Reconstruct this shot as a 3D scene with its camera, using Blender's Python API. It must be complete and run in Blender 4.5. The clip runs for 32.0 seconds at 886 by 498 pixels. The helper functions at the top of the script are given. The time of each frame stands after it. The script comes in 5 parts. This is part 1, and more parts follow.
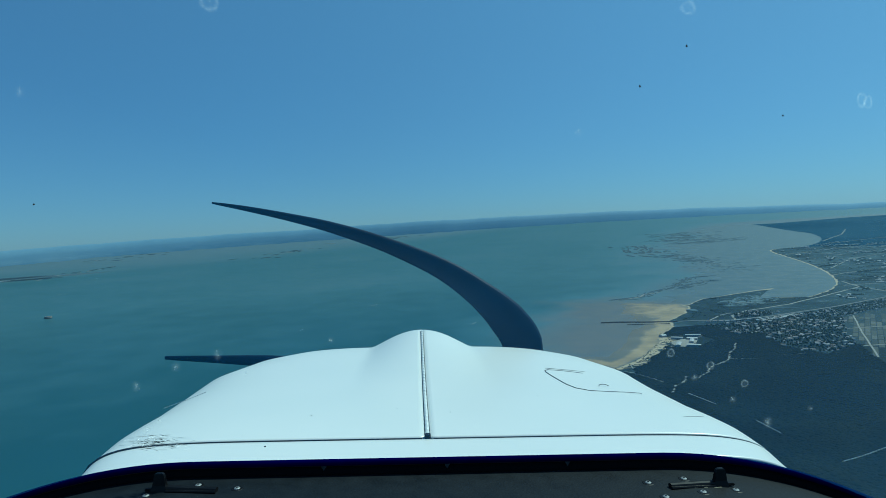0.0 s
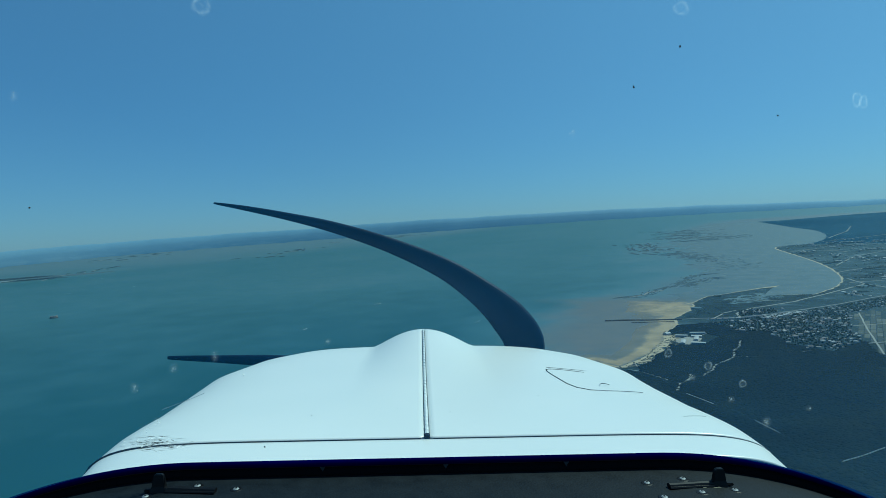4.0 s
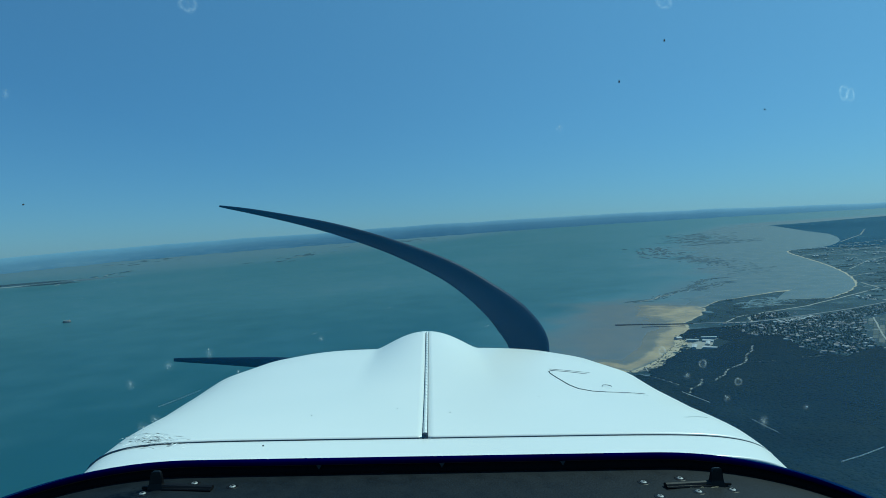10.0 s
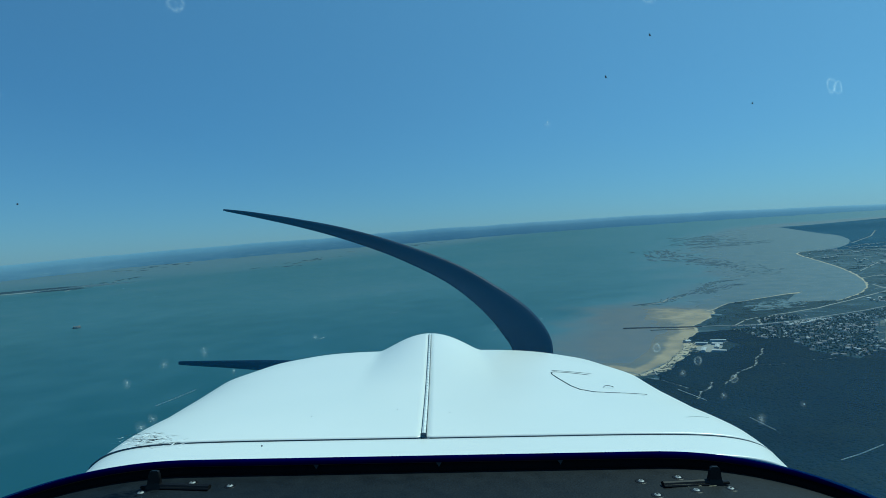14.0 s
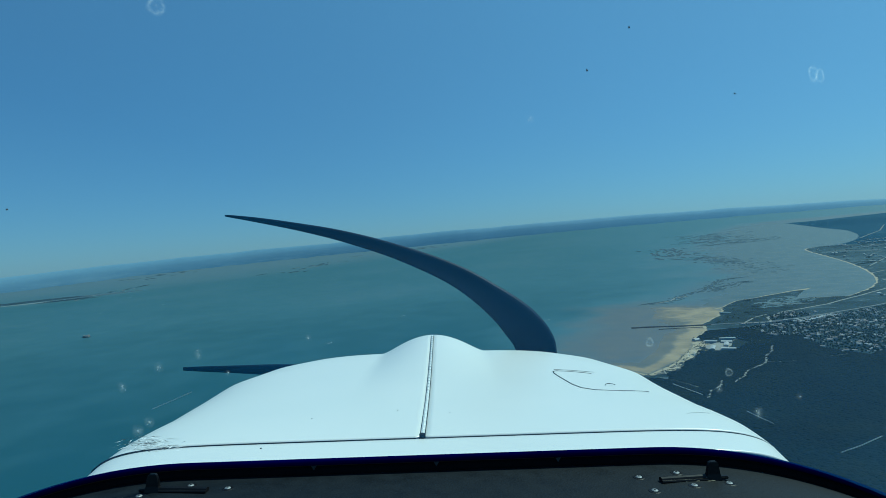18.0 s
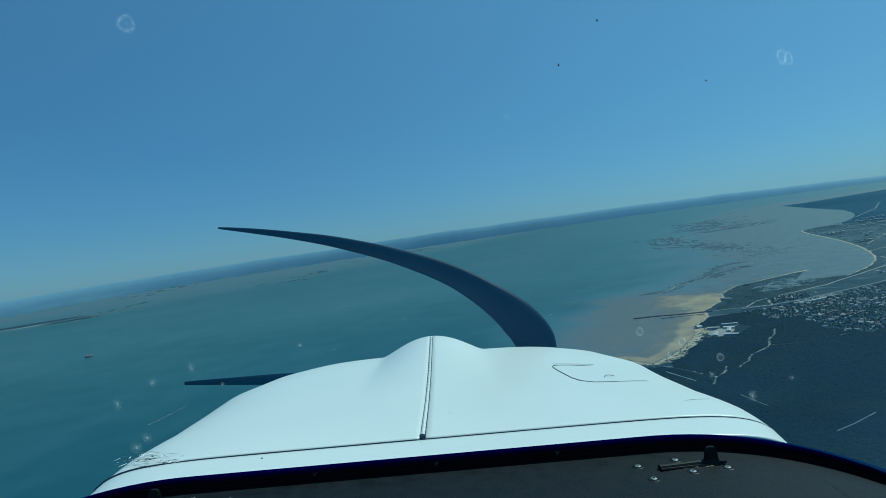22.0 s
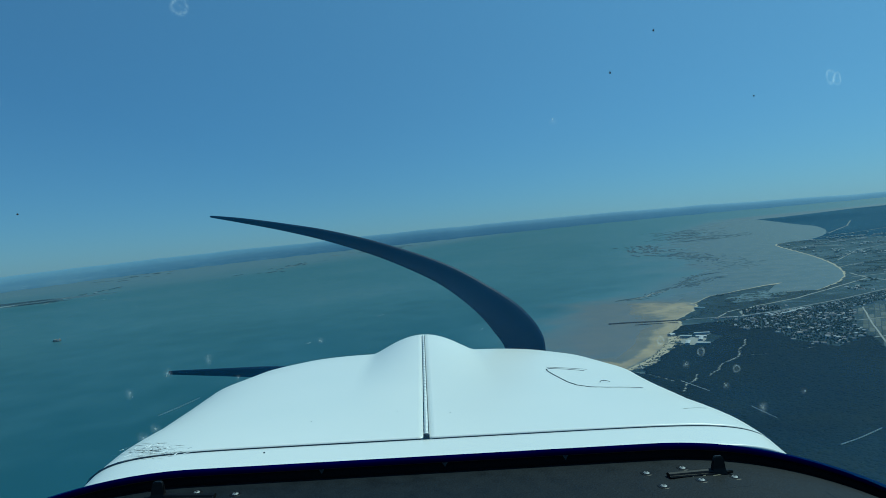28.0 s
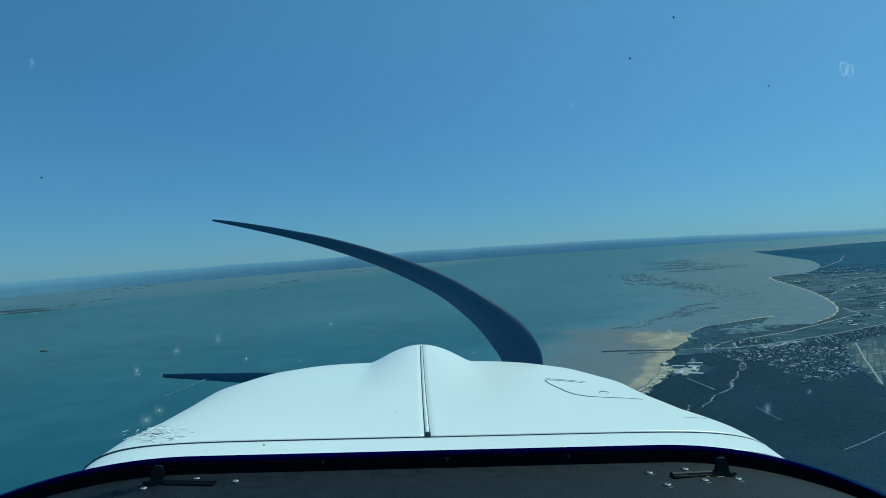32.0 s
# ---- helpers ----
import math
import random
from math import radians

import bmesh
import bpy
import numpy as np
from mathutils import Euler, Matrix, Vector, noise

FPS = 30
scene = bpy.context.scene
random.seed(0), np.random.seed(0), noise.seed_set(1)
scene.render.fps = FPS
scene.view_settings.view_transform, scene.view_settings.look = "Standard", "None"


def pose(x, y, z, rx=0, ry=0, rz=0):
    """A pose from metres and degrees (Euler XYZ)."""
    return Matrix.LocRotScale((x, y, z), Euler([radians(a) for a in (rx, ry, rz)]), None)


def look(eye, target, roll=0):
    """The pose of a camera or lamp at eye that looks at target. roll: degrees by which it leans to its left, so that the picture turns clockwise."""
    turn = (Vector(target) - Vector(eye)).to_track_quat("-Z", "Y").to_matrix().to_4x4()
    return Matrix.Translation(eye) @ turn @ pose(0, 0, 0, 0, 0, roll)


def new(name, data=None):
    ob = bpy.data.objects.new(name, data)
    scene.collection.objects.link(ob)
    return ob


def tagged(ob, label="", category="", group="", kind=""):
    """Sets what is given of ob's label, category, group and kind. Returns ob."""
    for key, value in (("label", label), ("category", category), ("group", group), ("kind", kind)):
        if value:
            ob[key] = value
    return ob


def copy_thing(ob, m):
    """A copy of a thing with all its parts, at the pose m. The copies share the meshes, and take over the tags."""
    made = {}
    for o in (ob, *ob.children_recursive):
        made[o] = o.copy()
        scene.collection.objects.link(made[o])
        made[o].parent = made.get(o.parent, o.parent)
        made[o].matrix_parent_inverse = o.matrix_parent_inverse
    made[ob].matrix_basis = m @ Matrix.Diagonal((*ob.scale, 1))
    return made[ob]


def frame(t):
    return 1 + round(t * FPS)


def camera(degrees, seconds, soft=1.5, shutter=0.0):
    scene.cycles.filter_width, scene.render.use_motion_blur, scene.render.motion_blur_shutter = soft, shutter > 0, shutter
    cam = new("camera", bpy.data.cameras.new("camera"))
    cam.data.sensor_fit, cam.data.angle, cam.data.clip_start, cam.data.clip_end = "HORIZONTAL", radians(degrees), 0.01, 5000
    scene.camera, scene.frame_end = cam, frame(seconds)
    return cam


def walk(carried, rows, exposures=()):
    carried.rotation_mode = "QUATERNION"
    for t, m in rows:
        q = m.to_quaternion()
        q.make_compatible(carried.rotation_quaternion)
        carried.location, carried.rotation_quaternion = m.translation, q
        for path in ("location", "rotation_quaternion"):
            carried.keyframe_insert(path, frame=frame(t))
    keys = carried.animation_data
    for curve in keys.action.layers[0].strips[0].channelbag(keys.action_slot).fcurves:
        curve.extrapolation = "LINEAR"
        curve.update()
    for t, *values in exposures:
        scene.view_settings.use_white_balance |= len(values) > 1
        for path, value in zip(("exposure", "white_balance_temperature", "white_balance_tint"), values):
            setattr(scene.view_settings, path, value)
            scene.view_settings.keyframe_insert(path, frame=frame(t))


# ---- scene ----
# The eye sits over the glareshield of a light aeroplane, 440 m above an estuary.
HEIGHT = 440.0
REST = pose(0, 0, HEIGHT, 89.05) @ pose(0, 0, 0, 0, 0, -4.9)
cam = camera(75.0, 32.0, soft=0.8)
# seconds, shift x y z in metres, then yaw, pitch and roll against the rest pose
SWAY = [
    (0, -0.054, 0.005, 0.013, -2.21, -1.09, 1.69),
    (1, -0.052, 0.005, 0.014, -2.16, -1.14, 1.63),
    (2, -0.050, 0.005, 0.015, -2.09, -1.19, 1.56),
    (3, -0.048, 0.005, 0.016, -1.99, -1.24, 1.50),
    (6, -0.039, 0.004, 0.013, -1.55, -1.09, 1.43),
    (7, -0.036, 0.003, 0.012, -1.39, -1.00, 1.40),
    (8, -0.033, 0.003, 0.010, -1.25, -0.88, 1.38),
    (9, -0.030, 0.002, 0.008, -1.13, -0.81, 1.36),
    (10, -0.026, 0.002, 0.006, -0.94, -0.73, 1.32),
    (11, -0.023, 0.001, 0.005, -0.81, -0.59, 1.26),
    (12, -0.019, 0.000, 0.002, -0.63, -0.49, 1.18),
    (13, -0.015, 0.001, 0.002, -0.40, -0.47, 1.07),
    (14, -0.010, -0.000, -0.002, -0.24, -0.29, 0.96),
    (15.5, -0.003, -0.001, -0.005, 0.07, -0.12, 0.58),
    (17, 0.005, -0.001, -0.007, 0.30, -0.02, 0.17),
    (18, 0.008, -0.001, -0.009, 0.35, 0.03, -0.14),
    (19, 0.011, -0.002, -0.009, 0.35, 0.00, -0.58),
    (19.5, 0.016, -0.003, -0.013, 0.44, 0.23, -1.12),
    (20, 0.022, -0.003, -0.014, 0.55, 0.26, -1.67),
    (20.5, 0.026, -0.003, -0.013, 0.59, 0.18, -2.18),
    (21, 0.026, -0.004, -0.012, 0.50, 0.16, -2.63),
    (21.5, 0.025, -0.004, -0.009, 0.32, 0.01, -2.94),
    (22, 0.022, -0.004, -0.011, 0.17, 0.09, -3.18),
    (22.5, 0.017, -0.004, -0.007, -0.05, -0.11, -3.01),
    (23, 0.009, -0.005, -0.009, -0.33, -0.01, -2.74),
    (24, -0.004, -0.004, -0.008, -0.78, -0.02, -2.12),
    (25, -0.013, -0.002, -0.007, -1.11, -0.08, -1.62),
    (26.5, -0.023, -0.002, -0.004, -1.47, -0.27, -1.11),
    (28, -0.033, -0.000, -0.002, -1.79, -0.31, -0.62),
    (29, -0.037, -0.000, -0.006, -1.93, -0.12, -0.32),
    (29.5, -0.040, -0.004, -0.020, -1.93, 0.68, -0.03),
    (30, -0.045, -0.005, -0.029, -1.99, 1.10, 0.27),
    (31, -0.050, -0.005, -0.036, -2.07, 1.51, 0.79),
    (32, -0.057, -0.006, -0.042, -2.22, 1.82, 1.29),
]
walk(cam, [(t, pose(x, y, HEIGHT + z, 0, 0, yaw) @ pose(0, 0, 0, 89.05) @ pose(0, 0, 0, 0, 0, -4.9)
            @ pose(0, 0, 0, tip) @ pose(0, 0, 0, 0, 0, lean)) for t, x, y, z, yaw, tip, lean in SWAY],
     [(0, 0.0, 5650, -28), (17, 0.02, 5650, -28), (21.2, 0.02, 5650, -28), (22, -0.11, 5650, -28), (28.5, -0.1, 5650, -28), (30.5, 0.0, 5650, -28), (32, 0.0, 5650, -28)])

# ---- light ----
SUN_UP, SUN_TURN = radians(54), radians(68)      # turn: clockwise from straight ahead
world = bpy.data.worlds.new("sky")
scene.world = world
world.use_nodes = True
wn = world.node_tree
sky = wn.nodes.new("ShaderNodeTexSky")
sky.sky_type, sky.sun_disc = "NISHITA", False
sky.sun_elevation, sky.sun_rotation = SUN_UP, SUN_TURN
sky.altitude, sky.air_density, sky.dust_density, sky.ozone_density = 440, 1.0, 0.4, 5.0
wn.nodes["Background"].inputs["Strength"].default_value = 0.1135
air = wn.nodes.new("ShaderNodeGamma")          # evens out the sky's gradient
air.inputs["Gamma"].default_value = 0.63
wn.links.new(sky.outputs[0], air.inputs["Color"])
blue = wn.nodes.new("ShaderNodeMix")
blue.data_type, blue.blend_type = "RGBA", "MULTIPLY"
blue.inputs[0].default_value, blue.inputs[7].default_value = 1.0, (0.655, 0.93, 1.385, 1)
wn.links.new(air.outputs[0], blue.inputs[6])
wn.links.new(blue.outputs[2], wn.nodes["Background"].inputs["Color"])
lamp = bpy.data.lights.new("sun", "SUN")
lamp.energy, lamp.angle, lamp.color = 3.2, radians(0.5), (1.0, 0.96, 0.9)
sun = new("sun", lamp)
sun.matrix_world = look((300 * math.sin(SUN_TURN), 300 * math.cos(SUN_TURN), 900),
                        (300 * math.sin(SUN_TURN) - math.sin(SUN_TURN) * math.cos(SUN_UP),
                         300 * math.cos(SUN_TURN) - math.cos(SUN_TURN) * math.cos(SUN_UP), 900 - math.sin(SUN_UP)))


# ---- materials ----
class Nodes:
    """A small node writer for one material."""

    def __init__(self, name):
        self.mat = bpy.data.materials.new(name)
        self.mat.use_nodes = True
        self.tree = self.mat.node_tree
        self.bsdf = self.tree.nodes["Principled BSDF"]
        self.out = self.tree.nodes["Material Output"]

    def add(self, kind, **values):
        node = self.tree.nodes.new(kind)
        for key, value in values.items():
            node.inputs[key.replace("_", " ")].default_value = value
        return node

    def link(self, a, b):
        self.tree.links.new(a, b)

    def coords(self, attribute=""):
        if attribute:
            node = self.tree.nodes.new("ShaderNodeAttribute")
            node.attribute_name = attribute
            return node.outputs["Vector"]
        return self.tree.nodes.new("ShaderNodeTexCoord").outputs["Object"]

    def value(self, attribute):
        node = self.tree.nodes.new("ShaderNodeAttribute")
        node.attribute_name = attribute
        return node.outputs["Fac"]

    def noise(self, where, scale, detail=4.0, rough=0.55):
        node = self.add("ShaderNodeTexNoise", Scale=scale, Detail=detail, Roughness=rough)
        self.link(where, node.inputs["Vector"])
        return node.outputs["Fac"]

    def ramp(self, fac, *stops):
        node = self.tree.nodes.new("ShaderNodeValToRGB")
        el = node.color_ramp.elements
        while len(el) < len(stops):
            el.new(0.5)
        for e, (at, col) in zip(el, stops):
            e.position = at
            e.color = (*col, 1) if len(col) == 3 else (col[0], col[0], col[0], 1)
        self.link(fac, node.inputs[0])
        return node.outputs[0]

    def mix(self, fac, a, b, how="MIX"):
        node = self.tree.nodes.new("ShaderNodeMix")
        node.data_type, node.blend_type = "RGBA", how
        for sock, v in ((node.inputs[0], fac), (node.inputs[6], a), (node.inputs[7], b)):
            if isinstance(v, (int, float)):
                sock.default_value = v
            elif isinstance(v, tuple):
                sock.default_value = (*v, 1)
            else:
                self.link(v, sock)
        return node.outputs[2]

    def math(self, how, a, b=0.0):
        node = self.tree.nodes.new("ShaderNodeMath")
        node.operation = how
        for sock, v in ((node.inputs[0], a), (node.inputs[1], b)):
            if isinstance(v, (int, float)):
                sock.default_value = v
            else:
                self.link(v, sock)
        return node.outputs[0]

    def bump(self, height, strength, distance, field=""):
        node = self.add("ShaderNodeBump", Strength=strength, Distance=distance)
        if field:
            self.link(self.math("MULTIPLY", self.value(field), strength), node.inputs["Strength"])
        self.link(height, node.inputs["Height"])
        self.link(node.outputs[0], self.bsdf.inputs["Normal"])

    def finish(self, colour, rough=0.6, metal=0.0, spec=0.5):
        if isinstance(colour, tuple):
            self.bsdf.inputs["Base Color"].default_value = (*colour, 1)
        else:
            self.link(colour, self.bsdf.inputs["Base Color"])
        if isinstance(rough, (int, float)):
            self.bsdf.inputs["Roughness"].default_value = rough
        else:
            self.link(rough, self.bsdf.inputs["Roughness"])
        self.bsdf.inputs["Metallic"].default_value = metal
        self.bsdf.inputs["Specular IOR Level"].default_value = spec
        return self.mat


def plain(name, colour, rough=0.5, metal=0.0, scale=40.0, vary=0.18, bump=0.0, spec=0.5):
    """A surface with grain at two scales and uneven gloss."""
    n = Nodes(name)
    at = n.coords()
    fine, broad = n.noise(at, scale, 6), n.noise(at, scale / 9, 3)
    dark = tuple(c * (1 - vary) for c in colour)
    light = tuple(min(1, c * (1 + vary)) for c in colour)
    col = n.mix(0.5, n.ramp(fine, (0.3, dark), (0.7, light)), n.ramp(broad, (0.35, dark), (0.65, light)))
    gloss = n.ramp(broad, (0.3, (max(0.03, rough - 0.08),)), (0.7, (min(1, rough + 0.1),)))
    if bump:
        n.bump(fine, bump, 0.002)
    return n.finish(col, gloss, metal, spec)


def varied(name, dark, light, rough=0.8, per="object", pale=None):
    """A colour that differs from one piece to the next."""
    n = Nodes(name)
    if per == "object":
        rand = n.tree.nodes.new("ShaderNodeObjectInfo").outputs["Random"]
    else:
        rand = n.tree.nodes.new("ShaderNodeNewGeometry").outputs["Random Per Island"]
    grain = n.noise(n.coords(), 0.6, 3)
    stops = ((0.0, dark), (1.0, light)) if pale is None else ((0.0, dark), (0.6, light), (0.68, pale), (1.0, pale))
    col = n.mix(0.3, n.ramp(rand, *stops), n.ramp(grain, (0.3, dark), (0.7, light)))
    return n.finish(col, rough)


def water_material():
    n = Nodes("estuary_water")
    at = n.coords("ground_pos")
    silt = n.value("silt")
    drift, swell = n.noise(at, 0.12, 5, 0.5), n.noise(at, 0.9, 5)
    deep = n.ramp(drift, (0.25, (0.013, 0.061, 0.064)), (0.75, (0.019, 0.075, 0.078)))
    turbid = n.ramp(swell, (0.3, (0.076, 0.165, 0.19)), (0.7, (0.094, 0.182, 0.206)))
    mud = n.ramp(n.noise(at, 1.4, 6), (0.3, (0.088, 0.122, 0.136)), (0.7, (0.122, 0.15, 0.155)))
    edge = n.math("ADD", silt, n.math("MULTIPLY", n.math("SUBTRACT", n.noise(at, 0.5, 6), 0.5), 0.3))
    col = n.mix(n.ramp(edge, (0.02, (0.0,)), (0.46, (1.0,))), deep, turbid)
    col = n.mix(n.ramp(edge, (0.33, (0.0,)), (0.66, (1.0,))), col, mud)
    # brown plume stirred up off the beach
    eddy = n.noise(at, 0.55, 7, 0.6)
    plume = n.math("ADD", n.value("plume"), n.math("MULTIPLY", n.math("SUBTRACT", eddy, 0.5), 0.7))
    brown = n.ramp(n.noise(at, 1.1, 6), (0.3, (0.112, 0.121, 0.11)), (0.7, (0.152, 0.145, 0.118)))
    col = n.mix(n.ramp(plume, (0.12, (0.0,)), (0.8, (1.0,))), col, brown)
    # bare grey flats along the far shore, haze tinted in, width fitted to the view
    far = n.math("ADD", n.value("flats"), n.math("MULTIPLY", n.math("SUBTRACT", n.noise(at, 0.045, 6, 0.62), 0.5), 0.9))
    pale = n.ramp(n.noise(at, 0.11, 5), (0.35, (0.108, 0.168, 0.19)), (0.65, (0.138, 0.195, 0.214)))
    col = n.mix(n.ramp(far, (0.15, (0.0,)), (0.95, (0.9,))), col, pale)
    wave = n.noise(at, 22.0, 4)
    n.bump(wave, 0.25, 0.5, "openness")
    return n.finish(col, 0.4, 0, 0.5)


def mud_material():
    n = Nodes("wet_tidal_mud")
    at = n.coords("ground_pos")
    bands = n.noise(at, 0.8, 7, 0.6)
    col = n.ramp(bands, (0.28, (0.06, 0.102, 0.125)), (0.5, (0.086, 0.128, 0.148)), (0.72, (0.122, 0.153, 0.161)))
    pools = n.ramp(n.noise(at, 2.6, 5), (0.58, (0.0,)), (0.68, (1.0,)))
    col = n.mix(n.math("MULTIPLY", pools, 0.35), col, (0.13, 0.16, 0.15))
    col = n.mix(n.ramp(n.value("plume"), (0.1, (0.0,)), (0.8, (1.0,))), col, n.ramp(bands, (0.35, (0.118, 0.122, 0.108)), (0.65, (0.175, 0.16, 0.125))))
    gold = n.ramp(n.math("ADD", n.value("sand"), n.math("MULTIPLY", n.math("SUBTRACT", n.noise(at, 1.6, 9, 0.72), 0.5), 1.3)), (0.3, (0.0,)), (0.75, (1.0,)))
    col = n.mix(gold, col, n.ramp(bands, (0.3, (0.2, 0.17, 0.118)), (0.7, (0.37, 0.3, 0.19))))
    n.bump(n.noise(at, 6, 5), 0.12, 0.5, "openness")
    return n.finish(col, 0.7, 0, 0.25)


def land_material():
    n = Nodes("island_land")
    at = n.coords("ground_pos")
    cells = n.add("ShaderNodeTexVoronoi", Scale=0.9)
    n.link(at, cells.inputs["Vector"])
    sep = n.tree.nodes.new("ShaderNodeSeparateColor")
    n.link(cells.outputs["Color"], sep.inputs[0])
    field = n.ramp(sep.outputs[0], (0.0, (0.014, 0.028, 0.03)), (0.35, (0.034, 0.056, 0.056)), (0.6, (0.06, 0.085, 0.08)),
                   (0.8, (0.022, 0.04, 0.042)), (1.0, (0.19, 0.21, 0.2)))
    parcels = n.add("ShaderNodeTexVoronoi", Scale=0.22)
    n.link(at, parcels.inputs["Vector"])
    sep2 = n.tree.nodes.new("ShaderNodeSeparateColor")
    n.link(parcels.outputs["Color"], sep2.inputs[0])
    field = n.mix(0.55, field, n.ramp(sep2.outputs[1], (0.0, (0.014, 0.03, 0.033)), (0.5, (0.034, 0.054, 0.054)), (0.8, (0.06, 0.082, 0.078)), (1.0, (0.1, 0.12, 0.112))))
    grain = n.noise(at, 2.6, 10, 0.74)
    marsh = n.ramp(grain, (0.36, (0.008, 0.017, 0.018)), (0.5, (0.019, 0.032, 0.03)), (0.62, (0.036, 0.049, 0.042)), (0.7, (0.07, 0.083, 0.07)))
    speckle = n.noise(at, 1.7, 6, 0.75)
    field = n.mix(n.ramp(speckle, (0.4, (0.85,)), (0.49, (0.0,))), field, (0.012, 0.024, 0.027))
    field = n.mix(n.ramp(speckle, (0.57, (0.0,)), (0.65, (0.8,))), field, (0.2, 0.215, 0.205))
    col = n.mix(n.value("field"), marsh, field)
    heath = n.ramp(n.noise(at, 1.1, 6), (0.45, (0.0,)), (0.6, (1.0,)))
    col = n.mix(n.math("MULTIPLY", heath, 0.5), col, (0.034, 0.054, 0.05))
    floor = n.ramp(grain, (0.3, (0.010, 0.02, 0.018)), (0.7, (0.017, 0.029, 0.025)))
    col = n.mix(n.ramp(n.value("forest"), (0.3, (0.0,)), (0.6, (1.0,))), col, floor)
    yards = n.ramp(n.noise(at, 11.0, 4), (0.38, (0.016, 0.03, 0.03)), (0.56, (0.04, 0.055, 0.052)), (0.72, (0.17, 0.175, 0.165)))
    col = n.mix(n.ramp(n.value("town"), (0.3, (0.0,)), (0.7, (0.8,))), col, yards)
    silt = n.add("ShaderNodeTexVoronoi", Scale=5.0)
    silt.feature = "DISTANCE_TO_EDGE"
    n.link(at, silt.inputs["Vector"])
    basin = n.ramp(n.math("ADD", n.noise(at, 3.0, 6, 0.65), n.math("MULTIPLY", silt.outputs["Distance"], 0.25)), (0.47, (0.025, 0.042, 0.042)), (0.56, (0.16, 0.185, 0.17)), (0.7, (0.24, 0.25, 0.22)))
    col = n.mix(n.ramp(n.value("pan"), (0.4, (0.0,)), (0.6, (1.0,))), col, basin)
    # blue tint standing for air haze, over everything but the sand
    col = n.mix(1.0, col, (0.70, 0.86, 1.05), "MULTIPLY")
    sand = n.ramp(grain, (0.3, (0.29, 0.25, 0.175)), (0.7, (0.46, 0.4, 0.285)))
    col = n.mix(n.ramp(n.value("sand"), (0.35, (0.0,)), (0.6, (1.0,))), col, sand)
    n.bump(grain, 0.4, 2.0, "openness")
    return n.finish(col, 0.9, 0, 0.2)


def canopy_material():
    """Pine crowns: tone drifts from stand to stand and from tree to tree."""
    n = Nodes("pine_foliage")
    at = n.coords()
    rand = n.tree.nodes.new("ShaderNodeNewGeometry").outputs["Random Per Island"]
    each = n.ramp(rand, (0.0, (0.0037, 0.0096, 0.0130)), (1.0, (0.0064, 0.0136, 0.0164)))
    stand = n.ramp(n.noise(at, 0.005, 7, 0.68), (0.36, (0.0018, 0.0068, 0.0098)), (0.52, (0.0056, 0.0128, 0.0152)), (0.66, (0.0145, 0.0220, 0.0175)))
    return n.finish(n.mix(0.55, each, stand), 0.95, 0, 0.15)


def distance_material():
    n = Nodes("hazy_mainland_backdrop")
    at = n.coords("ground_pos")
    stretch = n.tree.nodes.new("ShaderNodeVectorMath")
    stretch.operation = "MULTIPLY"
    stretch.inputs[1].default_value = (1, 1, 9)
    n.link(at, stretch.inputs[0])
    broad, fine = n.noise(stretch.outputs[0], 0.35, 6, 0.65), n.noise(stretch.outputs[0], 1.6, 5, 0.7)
    # distance haze painted in: blue shore, fading to sky tone at the top
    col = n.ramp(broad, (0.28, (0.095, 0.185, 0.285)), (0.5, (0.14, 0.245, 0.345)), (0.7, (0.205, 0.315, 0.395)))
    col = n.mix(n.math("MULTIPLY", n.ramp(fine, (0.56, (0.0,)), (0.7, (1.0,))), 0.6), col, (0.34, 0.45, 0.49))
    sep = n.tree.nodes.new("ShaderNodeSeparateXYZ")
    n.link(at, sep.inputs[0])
    east_haze = n.ramp(n.math("ADD", n.math("MULTIPLY", sep.outputs[0], 0.04), 0.45), (0.3, (0.0,)), (0.7, (0.75,)))     # haze painted thicker eastward, where the shore is farther
    col = n.mix(east_haze, col, (0.21, 0.345, 0.45))
    col = n.mix(n.ramp(sep.outputs[2], (0.2, (0.0,)), (0.95, (0.9,))), col, n.mix(east_haze, (0.215, 0.35, 0.46), (0.315, 0.455, 0.56)))
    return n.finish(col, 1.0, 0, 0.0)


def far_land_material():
    """Dark woods with a few fields, distance haze painted in as blue."""
    n = Nodes("far_hazy_woods")
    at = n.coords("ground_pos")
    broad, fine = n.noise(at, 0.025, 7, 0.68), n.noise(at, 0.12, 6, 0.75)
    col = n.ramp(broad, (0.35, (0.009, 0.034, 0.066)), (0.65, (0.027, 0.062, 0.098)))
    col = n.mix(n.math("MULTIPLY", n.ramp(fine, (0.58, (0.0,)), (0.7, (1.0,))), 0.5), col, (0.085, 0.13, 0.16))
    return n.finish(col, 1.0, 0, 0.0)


def paint_material():
    n = Nodes("white_cowling_paint")
    at = n.coords()
    fine, broad = n.noise(at, 60, 6), n.noise(at, 3.5, 4)
    col = n.mix(0.5, n.ramp(fine, (0.3, (0.80, 0.82, 0.805)), (0.7, (0.84, 0.85, 0.835))),
                n.ramp(broad, (0.35, (0.785, 0.81, 0.795)), (0.65, (0.85, 0.86, 0.84))))
    chips = n.ramp(n.noise(at, 120, 2, 0.4), (0.77, (0.0,)), (0.79, (1.0,)))
    col = n.mix(n.math("MULTIPLY", chips, 0.35), col, (0.25, 0.25, 0.24))
    n.bump(n.noise(at, 9, 2), 0.05, 0.004)
    return n.finish(col, 0.32, 0, 0.45)


